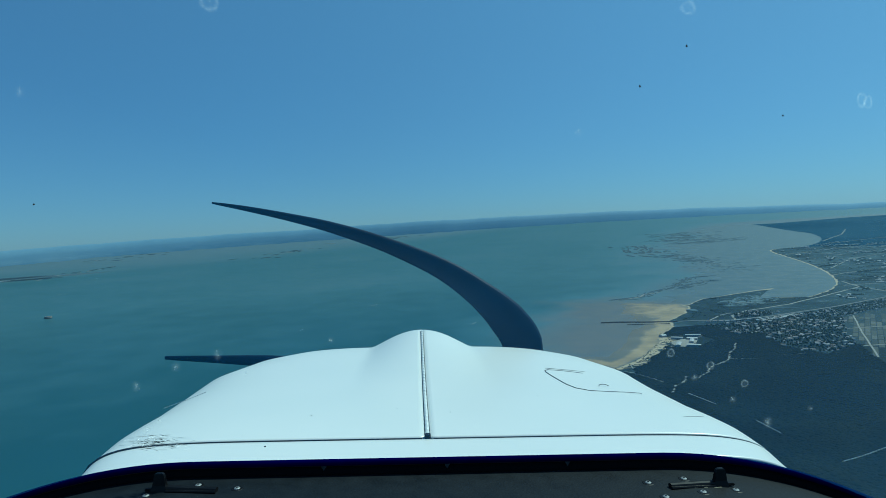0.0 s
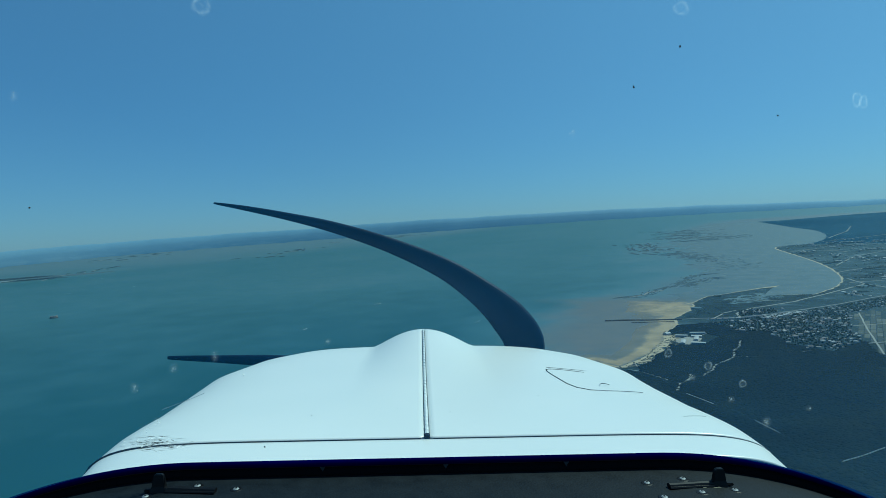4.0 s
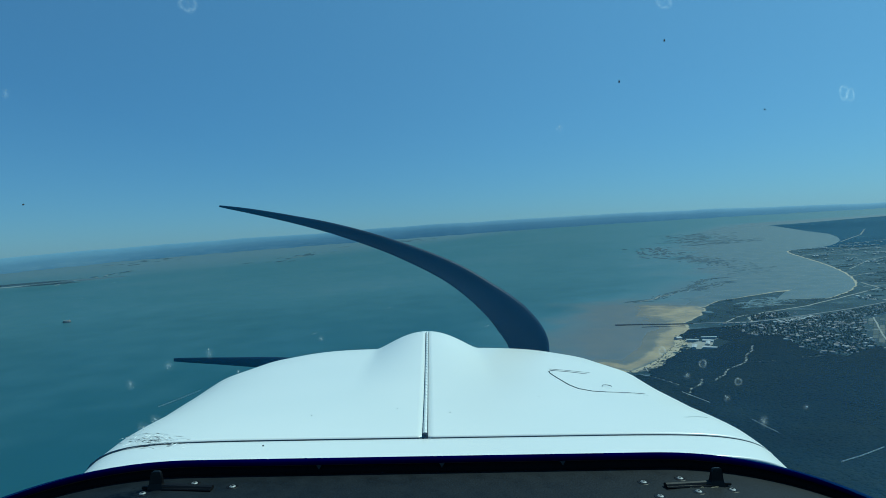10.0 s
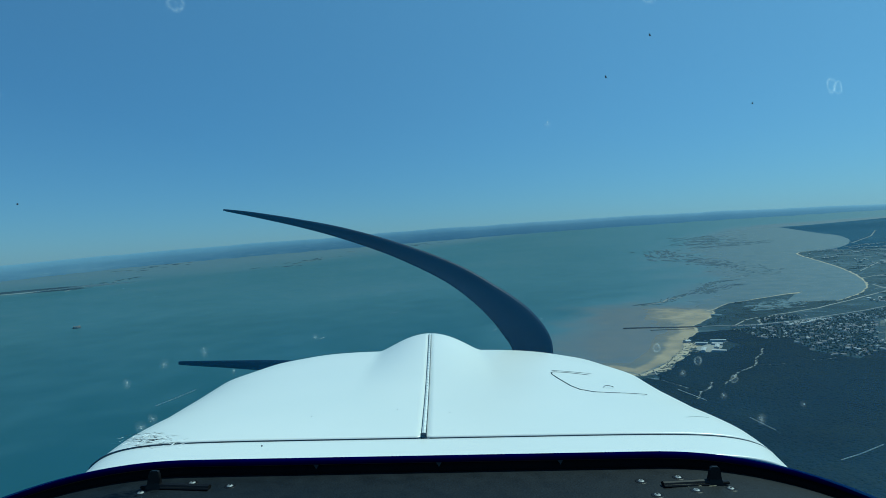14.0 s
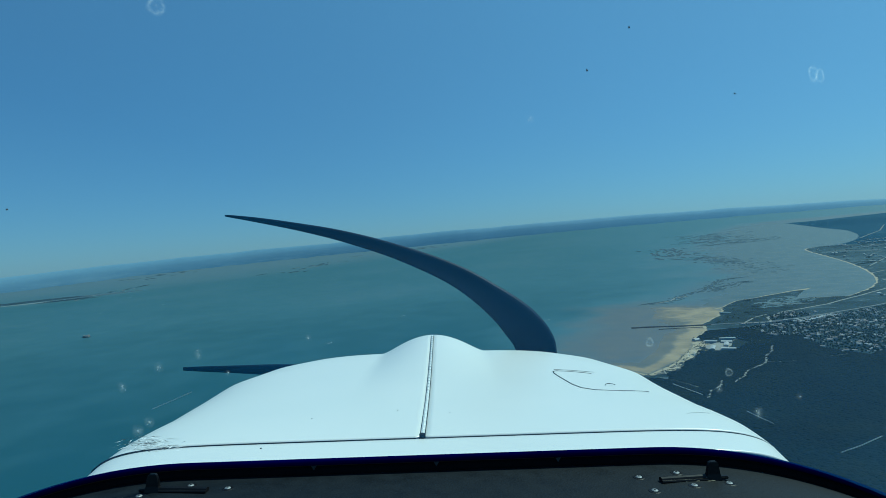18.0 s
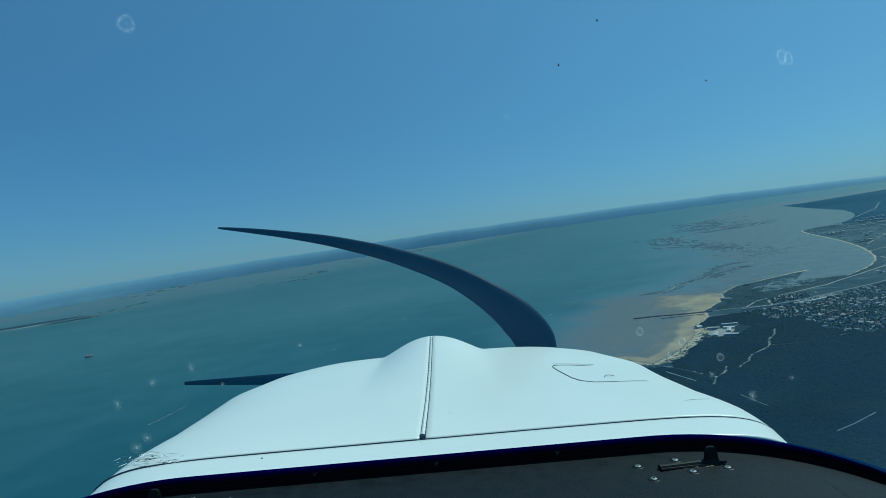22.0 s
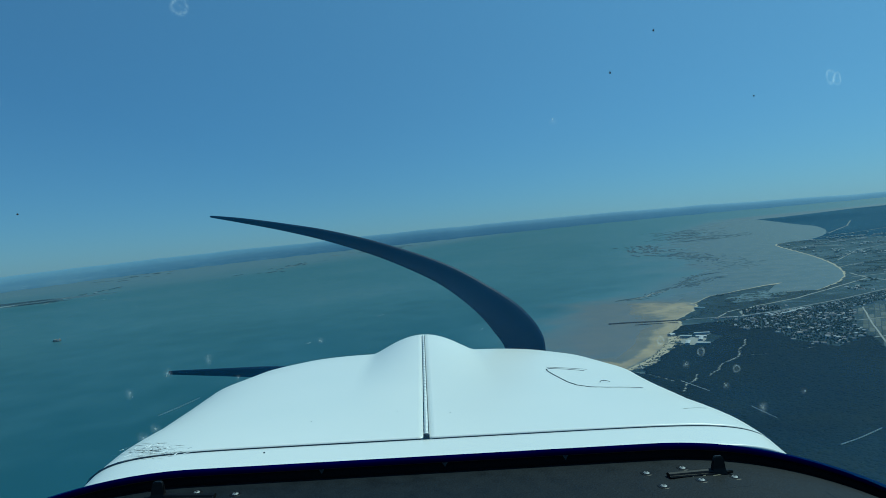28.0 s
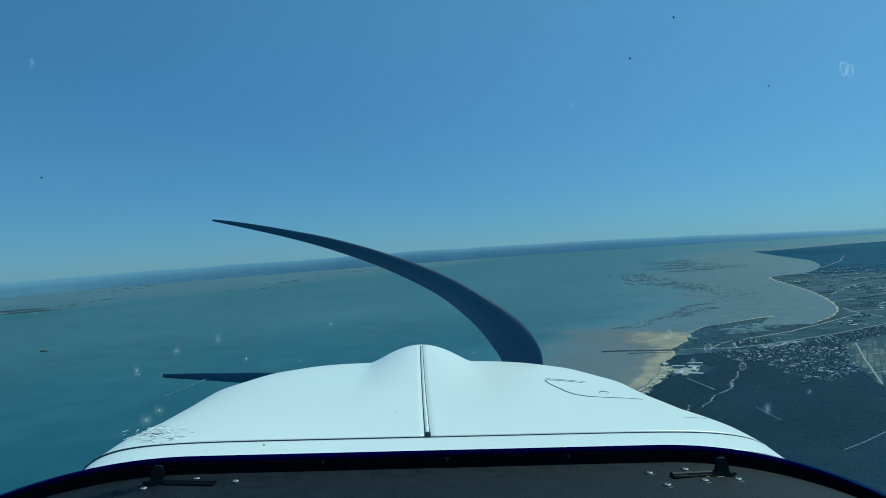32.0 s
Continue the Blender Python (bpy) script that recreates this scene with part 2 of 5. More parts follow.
def windscreen_material():
    n = Nodes("dusty_hazy_acrylic")
    at = n.coords()
    # blue-tinted film stands in for air haze over the land
    dust_haze = n.ramp(n.noise(at, 5, 6), (0.3, (0.03,)), (0.75, (0.056,)))
    # second film added to brighten the sky high on the starboard side
    place = n.tree.nodes.new("ShaderNodeSeparateXYZ")
    n.link(at, place.inputs[0])
    side = n.ramp(n.math("ADD", n.math("MULTIPLY", place.outputs[0], 0.6), n.math("ADD", n.math("MULTIPLY", place.outputs[2], 1.9), 0.28)), (0.36, (0.0,)), (1.0, (0.18,)))
    clear = n.tree.nodes.new("ShaderNodeBsdfTransparent")
    shader = clear.outputs[0]
    for amount, colour in ((dust_haze, (0.13, 0.46, 1.0, 1)), (side, (0.5, 0.79, 1.0, 1))):
        haze = n.add("ShaderNodeBsdfTranslucent", Color=colour)
        mixed = n.tree.nodes.new("ShaderNodeMixShader")
        n.link(amount, mixed.inputs[0])
        n.link(shader, mixed.inputs[1])
        n.link(haze.outputs[0], mixed.inputs[2])
        shader = mixed.outputs[0]
    n.link(shader, n.out.inputs["Surface"])
    return n.mat


def smear_material():
    n = Nodes("scratched_acrylic_glint")
    thin = n.add("ShaderNodeBsdfTranslucent", Color=(0.95, 0.97, 0.97, 1))
    mixed = n.tree.nodes.new("ShaderNodeMixShader")
    flecks = n.ramp(n.noise(n.coords(), 700, 3), (0.35, (0.2,)), (0.65, (0.6,)))
    n.link(flecks, mixed.inputs[0])
    n.link(n.bsdf.outputs[0], mixed.inputs[1])
    n.link(thin.outputs[0], mixed.inputs[2])
    n.link(mixed.outputs[0], n.out.inputs["Surface"])
    return n.finish((0.96, 0.97, 0.97), 0.5, 1.0)


def facet_material():
    n = Nodes("crack_facet")
    thin = n.add("ShaderNodeBsdfTranslucent", Color=(0.97, 0.98, 0.98, 1))
    n.link(thin.outputs[0], n.out.inputs["Surface"])
    return n.mat


def film_material():
    """A thin dried film whose strength is held by the mesh."""
    n = Nodes("dried_water_film")
    thin = n.add("ShaderNodeBsdfTranslucent", Color=(0.9, 0.95, 0.97, 1))
    clear = n.tree.nodes.new("ShaderNodeBsdfTransparent")
    mixed = n.tree.nodes.new("ShaderNodeMixShader")
    grain = n.ramp(n.noise(n.coords(), 420, 4, 0.7), (0.36, (0.12,)), (0.66, (1.0,)))
    n.link(n.math("MULTIPLY", n.value("strength"), grain), mixed.inputs[0])
    n.link(clear.outputs[0], mixed.inputs[1])
    n.link(thin.outputs[0], mixed.inputs[2])
    n.link(mixed.outputs[0], n.out.inputs["Surface"])
    return n.mat


M = dict(
    water=water_material(), mud=mud_material(), land=land_material(), far=distance_material(), far_land=far_land_material(),
    paint=paint_material(), screen=windscreen_material(),
    crown=canopy_material(),
    shrub=varied("hedge_foliage", (0.014, 0.028, 0.024), (0.036, 0.055, 0.042), 0.9, "island"),
    wall=varied("rendered_house_wall", (0.36, 0.35, 0.33), (0.56, 0.55, 0.53)),
    roof=varied("clay_roof_tiles", (0.13, 0.11, 0.1), (0.32, 0.28, 0.26), pale=(0.43, 0.43, 0.425)),
    crop=varied("crop_field", (0.016, 0.03, 0.03), (0.062, 0.074, 0.064), 0.9, "island", (0.115, 0.12, 0.1)),
    wall_far=varied("far_house_wall", (0.34, 0.335, 0.32), (0.56, 0.55, 0.53), 0.8, "island"),
    shed=varied("pale_sheet_roof", (0.34, 0.36, 0.37), (0.5, 0.51, 0.51)),
    bed=varied("oyster_rack", (0.022, 0.05, 0.062), (0.05, 0.085, 0.098), 0.8, "island"),
    road=plain("worn_asphalt", (0.17, 0.172, 0.168), 0.85, scale=0.05),
    track=plain("pale_sand_track", (0.26, 0.255, 0.225), 0.95, scale=0.05),
    stone=plain("weathered_stone", (0.024, 0.027, 0.03), 0.9, scale=0.2),
    pale_stone=plain("pale_fort_stone", (0.36, 0.33, 0.28), 0.9, scale=0.1),
    foam=plain("white_hull", (0.75, 0.77, 0.78), 0.5, scale=1),
    navy=plain("navy_trim_paint", (0.0002, 0.0002, 0.045), 0.9, scale=30, vary=0.3, spec=0.0),
    rubber=plain("black_rubber", (0.0075, 0.0075, 0.0095), 0.85, scale=120, bump=0.1, spec=0.02),
    # blue sky sheen is tinted into the leatherette's base colour
    leather=plain("sky_tinted_brown_leatherette", (0.0066, 0.0100, 0.0140), 0.62, scale=300, vary=0.35, bump=0.35, spec=0.22),
    black=plain("black_plastic", (0.005, 0.005, 0.006), 0.45, scale=90, bump=0.1, spec=0.25),
    blade=plain("dark_blue_black_blade_paint", (0.004, 0.015, 0.04), 0.5, scale=25, spec=0.2),
    steel=plain("dull_screw_steel", (0.3, 0.31, 0.32), 0.6, 0.6, scale=300),
    hinge=plain("painted_hinge", (0.76, 0.78, 0.77), 0.4, scale=120),
    clip=plain("grey_clip", (0.035, 0.035, 0.04), 0.5, scale=200),
    # haze of the distance tinted into the shoal colour
    shoal=plain("hazy_wet_shoal", (0.05, 0.085, 0.105), 0.9, scale=0.02),
    pale_shoal=plain("dry_pale_sand", (0.2, 0.235, 0.24), 0.95, scale=0.02),
    crumb=plain("pale_crumbs", (0.2, 0.18, 0.13), 0.95, scale=300),
    groove=plain("dark_panel_gap", (0.006, 0.008, 0.014), 0.9, scale=100),
    smear=smear_material(), facet=facet_material(), film=film_material(),
    insect=plain("squashed_insect", (0.03, 0.03, 0.03), 0.8, scale=300),
)


# ---- helpers for meshes ----
def link_mesh(name, verts, faces, material, parent=None, label="", smooth=False):
    me = bpy.data.meshes.new(name)
    me.from_pydata(verts if isinstance(verts, list) else [tuple(v) for v in verts.tolist()], [],
                   faces if isinstance(faces, list) else faces.tolist())
    me.materials.append(material)
    if smooth:
        me.polygons.foreach_set("use_smooth", [True] * len(me.polygons))
    ob = new(name, me)
    if parent:
        ob.parent = parent
    if label:
        ob["label"] = label
    return ob


def part(name, bm, material, parent, label="", smooth=False):
    """Link a bmesh as one mesh object under a thing or a part."""
    me = bpy.data.meshes.new(name)
    bm.normal_update()
    bm.to_mesh(me)
    bm.free()
    me.materials.append(material)
    if smooth:
        me.polygons.foreach_set("use_smooth", [True] * len(me.polygons))
    ob = new(name, me)
    if parent:
        ob.parent = parent
    if label:
        ob["label"] = label
    return ob


def loft(rings, closed=True, caps=True):
    """A bmesh skin over rings of equal length."""
    bm = bmesh.new()
    vs = [[bm.verts.new(p) for p in ring] for ring in rings]
    n = len(rings[0])
    for a, b in zip(vs, vs[1:]):
        for i in range(n if closed else n - 1):
            bm.faces.new((a[i], a[(i + 1) % n], b[(i + 1) % n], b[i]))
    if caps and closed:
        bm.faces.new(vs[0][::-1])
        bm.faces.new(vs[-1])
    bmesh.ops.recalc_face_normals(bm, faces=bm.faces)
    return bm


def tube(points, radius, sides=8, flat=1.0):
    """A tube along points; radius is a number or one for each point."""
    pts = [Vector(p) for p in points]
    rings = []
    for i, p in enumerate(pts):
        way = (pts[min(i + 1, len(pts) - 1)] - pts[max(i - 1, 0)]).normalized()
        side = way.cross(Vector((0, 0, 1)))
        side = side.normalized() if side.length > 1e-4 else Vector((1, 0, 0))
        up = side.cross(way)
        r = radius if isinstance(radius, (int, float)) else radius[i]
        rings.append([p + side * r * math.cos(a) + up * r * flat * math.sin(a)
                      for a in (2 * math.pi * k / sides for k in range(sides))])
    return loft(rings)


def box(sx, sy, sz, at=(0, 0, 0), bevel=0.0):
    bm = bmesh.new()
    bmesh.ops.create_cube(bm, size=1, matrix=Matrix.Translation(at) @ Matrix.Diagonal((sx, sy, sz, 1)))
    if bevel:
        bmesh.ops.bevel(bm, geom=bm.edges[:], offset=bevel, segments=2, affect="EDGES")
    return bm


# ---- the lie of the land ----
# Ground is true to scale for three kilometres; the distance beyond is drawn in, towards the rim of sight, bent up to
# fit the camera's view.
NEAR, RIM = 3000.0, 4800.0


def to_world(p, up=0.0):
    """World places for ground places p (n x 2, metres from below the eye) and heights up; also the scale there."""
    # the whole plan is nudged to fit the camera's view
    p = np.atleast_2d(np.asarray(p, float)) + np.array([-7, 85])
    d = np.hypot(p[:, 0], p[:, 1]) + 1e-6
    r = np.where(d < NEAR, d, NEAR + (RIM - NEAR) * (1 - 1 / (1 + np.maximum(d - NEAR, 0) / (RIM - NEAR))))
    k = r / d
    return np.column_stack([p[:, 0] * k, p[:, 1] * k, HEIGHT * (1 - k) + up * k]), k


def inside_by(p, poly):
    """Signed distance to a polygon, positive inside, in metres."""
    p = np.atleast_2d(np.asarray(p, float))
    q = np.asarray(poly, float)
    best, odd = np.full(len(p), 1e12), np.zeros(len(p), bool)
    for a, b in zip(q, np.roll(q, -1, 0)):
        e = b - a
        w = p - a
        s = np.clip((w @ e) / (e @ e), 0, 1)
        best = np.minimum(best, ((w - s[:, None] * e) ** 2).sum(1))
        cross = (a[1] > p[:, 1]) != (b[1] > p[:, 1])
        with np.errstate(divide="ignore", invalid="ignore"):
            odd ^= cross & (p[:, 0] < e[0] * (p[:, 1] - a[1]) / e[1] + a[0])
    return np.where(odd, 1, -1) * np.sqrt(best)


def away_from(p, line):
    """Distance to an open line."""
    p, q = np.atleast_2d(np.asarray(p, float)), np.asarray(line, float)
    best = np.full(len(p), 1e12)
    for a, b in zip(q[:-1], q[1:]):
        e = b - a
        w = p - a
        s = np.clip((w @ e) / (e @ e), 0, 1)
        best = np.minimum(best, ((w - s[:, None] * e) ** 2).sum(1))
    return np.sqrt(best)


def ripple(p, size, seed, layers=4):
    """Smooth noise of about -1 to 1 over ground places."""
    rng = np.random.RandomState(seed)
    total = np.zeros(len(p))
    for k in range(layers):
        for _ in range(5):
            a, ph = rng.uniform(0, 2 * math.pi, 2)
            w = 2 * math.pi / (size / 2 ** k) * rng.uniform(0.7, 1.3)
            total += np.sin(w * (p[:, 0] * math.cos(a) + p[:, 1] * math.sin(a)) + ph) / 2 ** k
    return total / 4.0


def rounded(line, times=2):
    """A line with its corners cut, end points kept."""
    for _ in range(times):
        out = [line[0]]
        for (ax, ay), (bx, by) in zip(line[:-1], line[1:]):
            out += [(ax * 0.75 + bx * 0.25, ay * 0.75 + by * 0.25), (ax * 0.25 + bx * 0.75, ay * 0.25 + by * 0.75)]
        line = out + [line[-1]]
    return line


BAY = rounded([(1898, 2703), (1948, 2741), (2137, 2885), (2317, 3076), (2494, 3331), (2770, 3812), (3054, 4400), (3376, 5170), (3659, 5861), (3860, 6200),
               (4163, 6343), (4408, 6388), (4927, 6905), (5673, 7874), (6743, 9659), (7184, 10741), (8244, 12968), (10982, 18675)])
COAST = [(-900, 700), (-200, 1180), (290, 1525), (410, 1636), (511, 1674), (558, 1590), (656, 1685), (765, 1827), (885, 2065), (972, 2156),
         (1010, 2300), (1145, 2444), (1240, 2590), (1255, 2632), (1192, 2656), (1284, 2690), (1446, 2867), (1566, 2908), (1820, 3044), (2024, 3110), (1890, 2985),
         (1720, 2770)] + BAY + [(11505, 18319), (16373, 21265), (40000, 26000), (40000, -3000), (-900, -3000)]
PANS = [(1482, 2684), (1580, 2764), (1725, 2848), (1788, 2761), (1733, 2645), (1618, 2586), (1492, 2540), (1420, 2546)]
FOREST = [(-900, 600), (300, 1440), (480, 1560), (575, 1500), (665, 1610), (757, 1730), (830, 1850), (905, 2070), (985, 2130), (1110, 2120),
          (1125, 1930), (1195, 1900), (1140, 1690), (1195, 1570), (1700, 1850), (3200, 2600), (3600, 1500), (2500, -500), (-900, -2000)]
TOWN = [(1090, 2120), (1400, 2185), (1780, 2320), (2700, 2750), (2900, 2600), (1900, 1960), (1500, 1740), (1205, 1580), (1140, 1680), (1195, 1890), (1120, 1935)]
FARM = [(1280, 1520), (1420, 1790), (1650, 2125), (1960, 2270), (2350, 2250), (1750, 1650), (1400, 1440), (1240, 1420)]
QUARTER = [(1262, 2215), (1330, 2330), (1412, 2375), (1520, 2330), (1430, 2245)]
SILT = [(50, 1300), (330, 1890), (450, 2200), (610, 2480), (860, 3010), (1086, 3145), (1370, 3454), (1640, 3914), (2000, 4800), (2515, 6539), (3073, 8145),
        (4299, 10332), (6517, 15164), (12537, 24735), (30000, 26000), (9000, 5000), (3000, 2000), (600, 1300)]
MARSH_EDGE = [(1044, 2262), (1150, 2420), (1380, 2700), (1690, 2760), (1900, 2740), (2200, 2900), (2100, 2750), (1674, 2491), (1412, 2390), (1260, 2210)]


def coast_depth(p):
    return inside_by(p, COAST) + ripple(p, 260, 3) * 9 * np.interp(np.hypot(p[:, 0], p[:, 1]), [800, 2500, 3200], [0.5, 1.0, 0.45])


def land_height(p):
    return np.clip(coast_depth(np.atleast_2d(np.asarray(p, float))) * 0.04, -1.5, 4.0)


FAR_AZ = [-180, -75, -37.5, -28, -18, -10, -5, 0, 8, 17, 27, 37.5, 60, 90, 180]
FAR_LOW = [-20, -20, -20, -14, -11, -9, -8, -7, -5, -4, -4, -5, -5, -5, -20]


def polar(az0, az1, steps, d0, d1, rings):
    """Ground places on rays and rings; every ray ends at the far shore."""
    turn = np.linspace(az0, az1, steps)
    a, f = np.meshgrid(np.radians(turn), np.linspace(0, 1, rings))
    shore = np.column_stack([turn * 40, turn * 0])
    low = np.interp(turn, FAR_AZ, FAR_LOW)
    uneven = np.minimum(low + 0.5 * ripple(shore, 90, 49) + 0.35 * ripple(shore, 24, 50), -1.5)
    end = np.minimum(d1, -1000 * HEIGHT / low)[None]
    d = d0 * (end / d0) ** f
    if d1 > 100000:
        d = d * ((low / uneven)[None]) ** (f ** 14)
        d[0] = 0.5
    p = np.column_stack([(np.sin(a) * d).ravel(), (np.cos(a) * d).ravel()])
    i = np.arange((rings - 1) * steps).reshape(rings - 1, steps)[:, :-1].ravel()
    return p, np.column_stack([i, i + 1, i + steps + 1, i + steps])


def sheet(name, p, quads, up, material, fields, keep=None):
    """One ground sheet with named point fields."""
    if keep is not None:
        quads = quads[keep[quads].any(1)]
        used = np.unique(quads)
        back = np.zeros(len(p), int)
        back[used] = np.arange(len(used))
        quads, p, up = back[quads], p[used], up[used]
        fields = {k: v[used] for k, v in fields.items()}
    where, scale = to_world(p, up)
    fields = dict(fields, openness=np.clip(scale * 1.6 - 0.6, 0, 1))
    me = bpy.data.meshes.new(name)
    me.vertices.add(len(where))
    me.vertices.foreach_set("co", where.ravel())
    me.loops.add(quads.size)
    me.loops.foreach_set("vertex_index", quads.ravel())
    me.polygons.add(len(quads))
    me.polygons.foreach_set("loop_start", np.arange(len(quads)) * 4)
    me.update(calc_edges=True)
    me.polygons.foreach_set("use_smooth", [True] * len(quads))
    at = me.attributes.new("ground_pos", "FLOAT_VECTOR", "POINT")
    at.data.foreach_set("vector", np.column_stack([p / 100, np.zeros(len(p))]).ravel())
    me.normals_split_custom_set_from_vertices([(0, 0, 1)] * len(p))
    for key, v in fields.items():
        me.attributes.new(key, "FLOAT", "POINT").data.foreach_set("value", v.astype(np.float32))
    me.materials.append(material)
    return new(name, me)


PLUME = [(780, 3000), (600, 2362), (400, 2150), (420, 1780), (530, 1640), (740, 1760), (985, 2165), (1208, 2488), (1230, 2789), (1000, 3060)]
GOLD = [(1060, 2829), (1250, 2700), (1189, 2501), (1020, 2270), (960, 2300), (960, 2472)]


def plume_field(p):
    return np.clip(0.5 + (inside_by(p, PLUME) + 60 * ripple(p, 420, 15)) / 420, 0, 1)


# water, all round to the rim
p, q = polar(-180, 180, 1081, 60, 160000, 260)
shoal = inside_by(p, SILT)
dist = np.hypot(p[:, 0], p[:, 1])
silt = np.clip(0.42 + shoal / np.clip(dist * 0.26, 320, 3000) * 0.6 + 0.10 * ripple(p, 900, 5), 0, 1)
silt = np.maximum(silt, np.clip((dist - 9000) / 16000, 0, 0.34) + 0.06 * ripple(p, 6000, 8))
# silt also raised with distance, paling far water as sky reflection would
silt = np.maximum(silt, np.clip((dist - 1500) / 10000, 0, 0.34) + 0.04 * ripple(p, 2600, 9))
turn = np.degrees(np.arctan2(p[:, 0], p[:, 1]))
low = 1000 * HEIGHT / np.maximum(dist, 1) + np.interp(turn, FAR_AZ, FAR_LOW)      # thousandths below the far shore, as seen from the eye
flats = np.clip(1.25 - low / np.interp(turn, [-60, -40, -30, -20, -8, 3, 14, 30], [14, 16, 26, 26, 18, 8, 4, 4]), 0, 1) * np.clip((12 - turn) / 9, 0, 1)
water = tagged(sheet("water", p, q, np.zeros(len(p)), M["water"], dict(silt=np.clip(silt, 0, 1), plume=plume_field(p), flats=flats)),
               "teal green estuary water, turbid over the shoals, paled with distance", "water", kind="structure")

# mud and sand bared by the tide
p, q = polar(3, 48, 451, 1100, 22000, 300)
depth = coast_depth(p)
plume = plume_field(p)
gold = np.clip(0.5 + (inside_by(p, GOLD) + 50 * ripple(p, 260, 14)) / 160, 0, 1) * 0.75
gold = np.maximum(gold, np.clip(1.15 - np.abs(depth + 14) / np.interp(p[:, 1], [1500, 1900, 2400], [26, 42, 60]), 0, 1) * np.clip((1320 - p[:, 0]) / 120, 0, 1))
bare = inside_by(p, SILT) / np.clip(np.hypot(p[:, 0], p[:, 1]) * 0.05, 60, 600) + 0.7 * ripple(p, 700, 11)
bare = bare - 6 * np.clip(plume * 2, 0, 1) * np.clip((-depth - 70) / 60, 0, 1) * (gold < 0.12)
mudflat = tagged(sheet("mudflat", p, q, np.clip(bare - 1.2, -1, 1) * 0.5, M["mud"], dict(sand=gold, plume=plume),
                       keep=(bare > 1.0) & (depth < 60)),
                 "brown tidal mudflat with wet golden sandbanks", "mudflat", kind="structure")

# the island
p, q = polar(-16, 64, 820, 300, 30000, 640)
depth = coast_depth(p)
d = np.hypot(p[:, 0], p[:, 1])
pan = np.clip(0.5 + (inside_by(p, PANS) + 30 * ripple(p, 130, 33)) / 30, 0, 1)
band = np.where(d < 2900, 22, 12 + d * 0.0025)
near_beach = np.clip(1.2 - np.abs(depth - 6) / band, 0, 1) + 0.25 * ripple(p, 70, 17)
near_beach = near_beach * np.clip(away_from(p, [(1960, 3030), (1880, 2960), (1720, 2770)]) / 30 - 1, 0, 1)
spits = np.clip(1.1 - away_from(p, [(1192, 2656), (1284, 2690), (1446, 2867), (1566, 2908), (1820, 3035), (1930, 3060), (2024, 3110)]) / np.interp(p[:, 0], [1500, 1700, 1950], [20, 34, 46]), 0, 1)
dune = np.clip(1.1 - away_from(p, [(470, 1620), (560, 1600), (620, 1615), (690, 1680), (790, 1810), (890, 2000)]) / 62, 0, 1) * np.clip(0.75 + 0.9 * ripple(p, 75, 19) + 0.5 * ripple(p, 24, 20), 0, 1)
sand = np.clip(np.maximum.reduce([near_beach * (d < 7500), spits, dune]), 0, 1)
forest = np.clip(0.5 + (inside_by(p, FOREST) + 14 * ripple(p, 120, 23)) / 30, 0, 1)
town = np.clip(0.5 + (np.maximum(inside_by(p, TOWN), inside_by(p, QUARTER)) + 18 * ripple(p, 110, 29)) / 40, 0, 1)
field = np.clip(0.5 - (inside_by(p, MARSH_EDGE) + 20 * ripple(p, 200, 31)) / 60, 0, 1)
wood = np.clip(np.maximum(ripple(p, 2200, 37) * 1.6 - 0.5, (d - 10500) / 2500 + 0.5 * ripple(p, 3500, 39)), 0, 1) * (d > 3200) * (depth > 60)
seam = 1300 * ripple(p, 2600, 53)
ground = tagged(sheet("ground", p, q, land_height(p), M["land"],
                      dict(sand=sand, pan=pan * (1 - sand), forest=np.maximum(forest, wood), town=town, field=field), keep=(depth > -40) & (d < 7900 + seam)),
                "low island of marsh, pine wood and fields edged with pale sand", "ground", kind="structure")
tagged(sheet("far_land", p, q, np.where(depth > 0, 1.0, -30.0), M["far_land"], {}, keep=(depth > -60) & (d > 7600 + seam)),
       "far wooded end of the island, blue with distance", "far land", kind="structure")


# ---- the distance ----
def ridge(name, az, low, high, radius, label, ragged=0.0007, rise=1.0):
    """A long shore seen end to end: az in degrees, low and high in thousandths against the level of the eye."""
    fine = np.linspace(az[0], az[-1], 900)
    lo, hi = np.interp(fine, az, low) / 1000, np.interp(fine, az, high) / 1000
    s = np.column_stack([fine * 40, fine * 0])
    hi = hi + 0.0006 * ripple(s, 260, 41) + 0.0003 * ripple(s, 40, 43)
    lo = np.minimum(lo + ragged * (ripple(s, 300, 47) + 0.5 * ripple(s, 35, 48)), hi - 0.0001)
    rows = []
    for k, (f, back) in enumerate(((0, 0), (0.35, 30), (0.7, 60), (0.93, 85), (1, 100))):
        h = lo + (hi - lo) * f
        r = radius + back
        a = np.radians(fine)
        rows.append(np.column_stack([np.sin(a) * r, np.cos(a) * r, HEIGHT + h * r]))
    verts = np.vstack(rows)
    i = (np.arange(4)[:, None] * 900 + np.arange(899)[None]).ravel()
    ob = link_mesh(name, verts, np.column_stack([i, i + 1, i + 901, i + 900]), M["far"], smooth=True)
    spot = np.column_stack([np.tile(fine, 5) * 0.5, np.zeros(4500), np.repeat([0, 0.35, 0.7, 0.93, 1], 900) * rise])
    ob.data.attributes.new("ground_pos", "FLOAT_VECTOR", "POINT").data.foreach_set("vector", spot.ravel())
    return tagged(ob, label, "far shore", kind="structure")


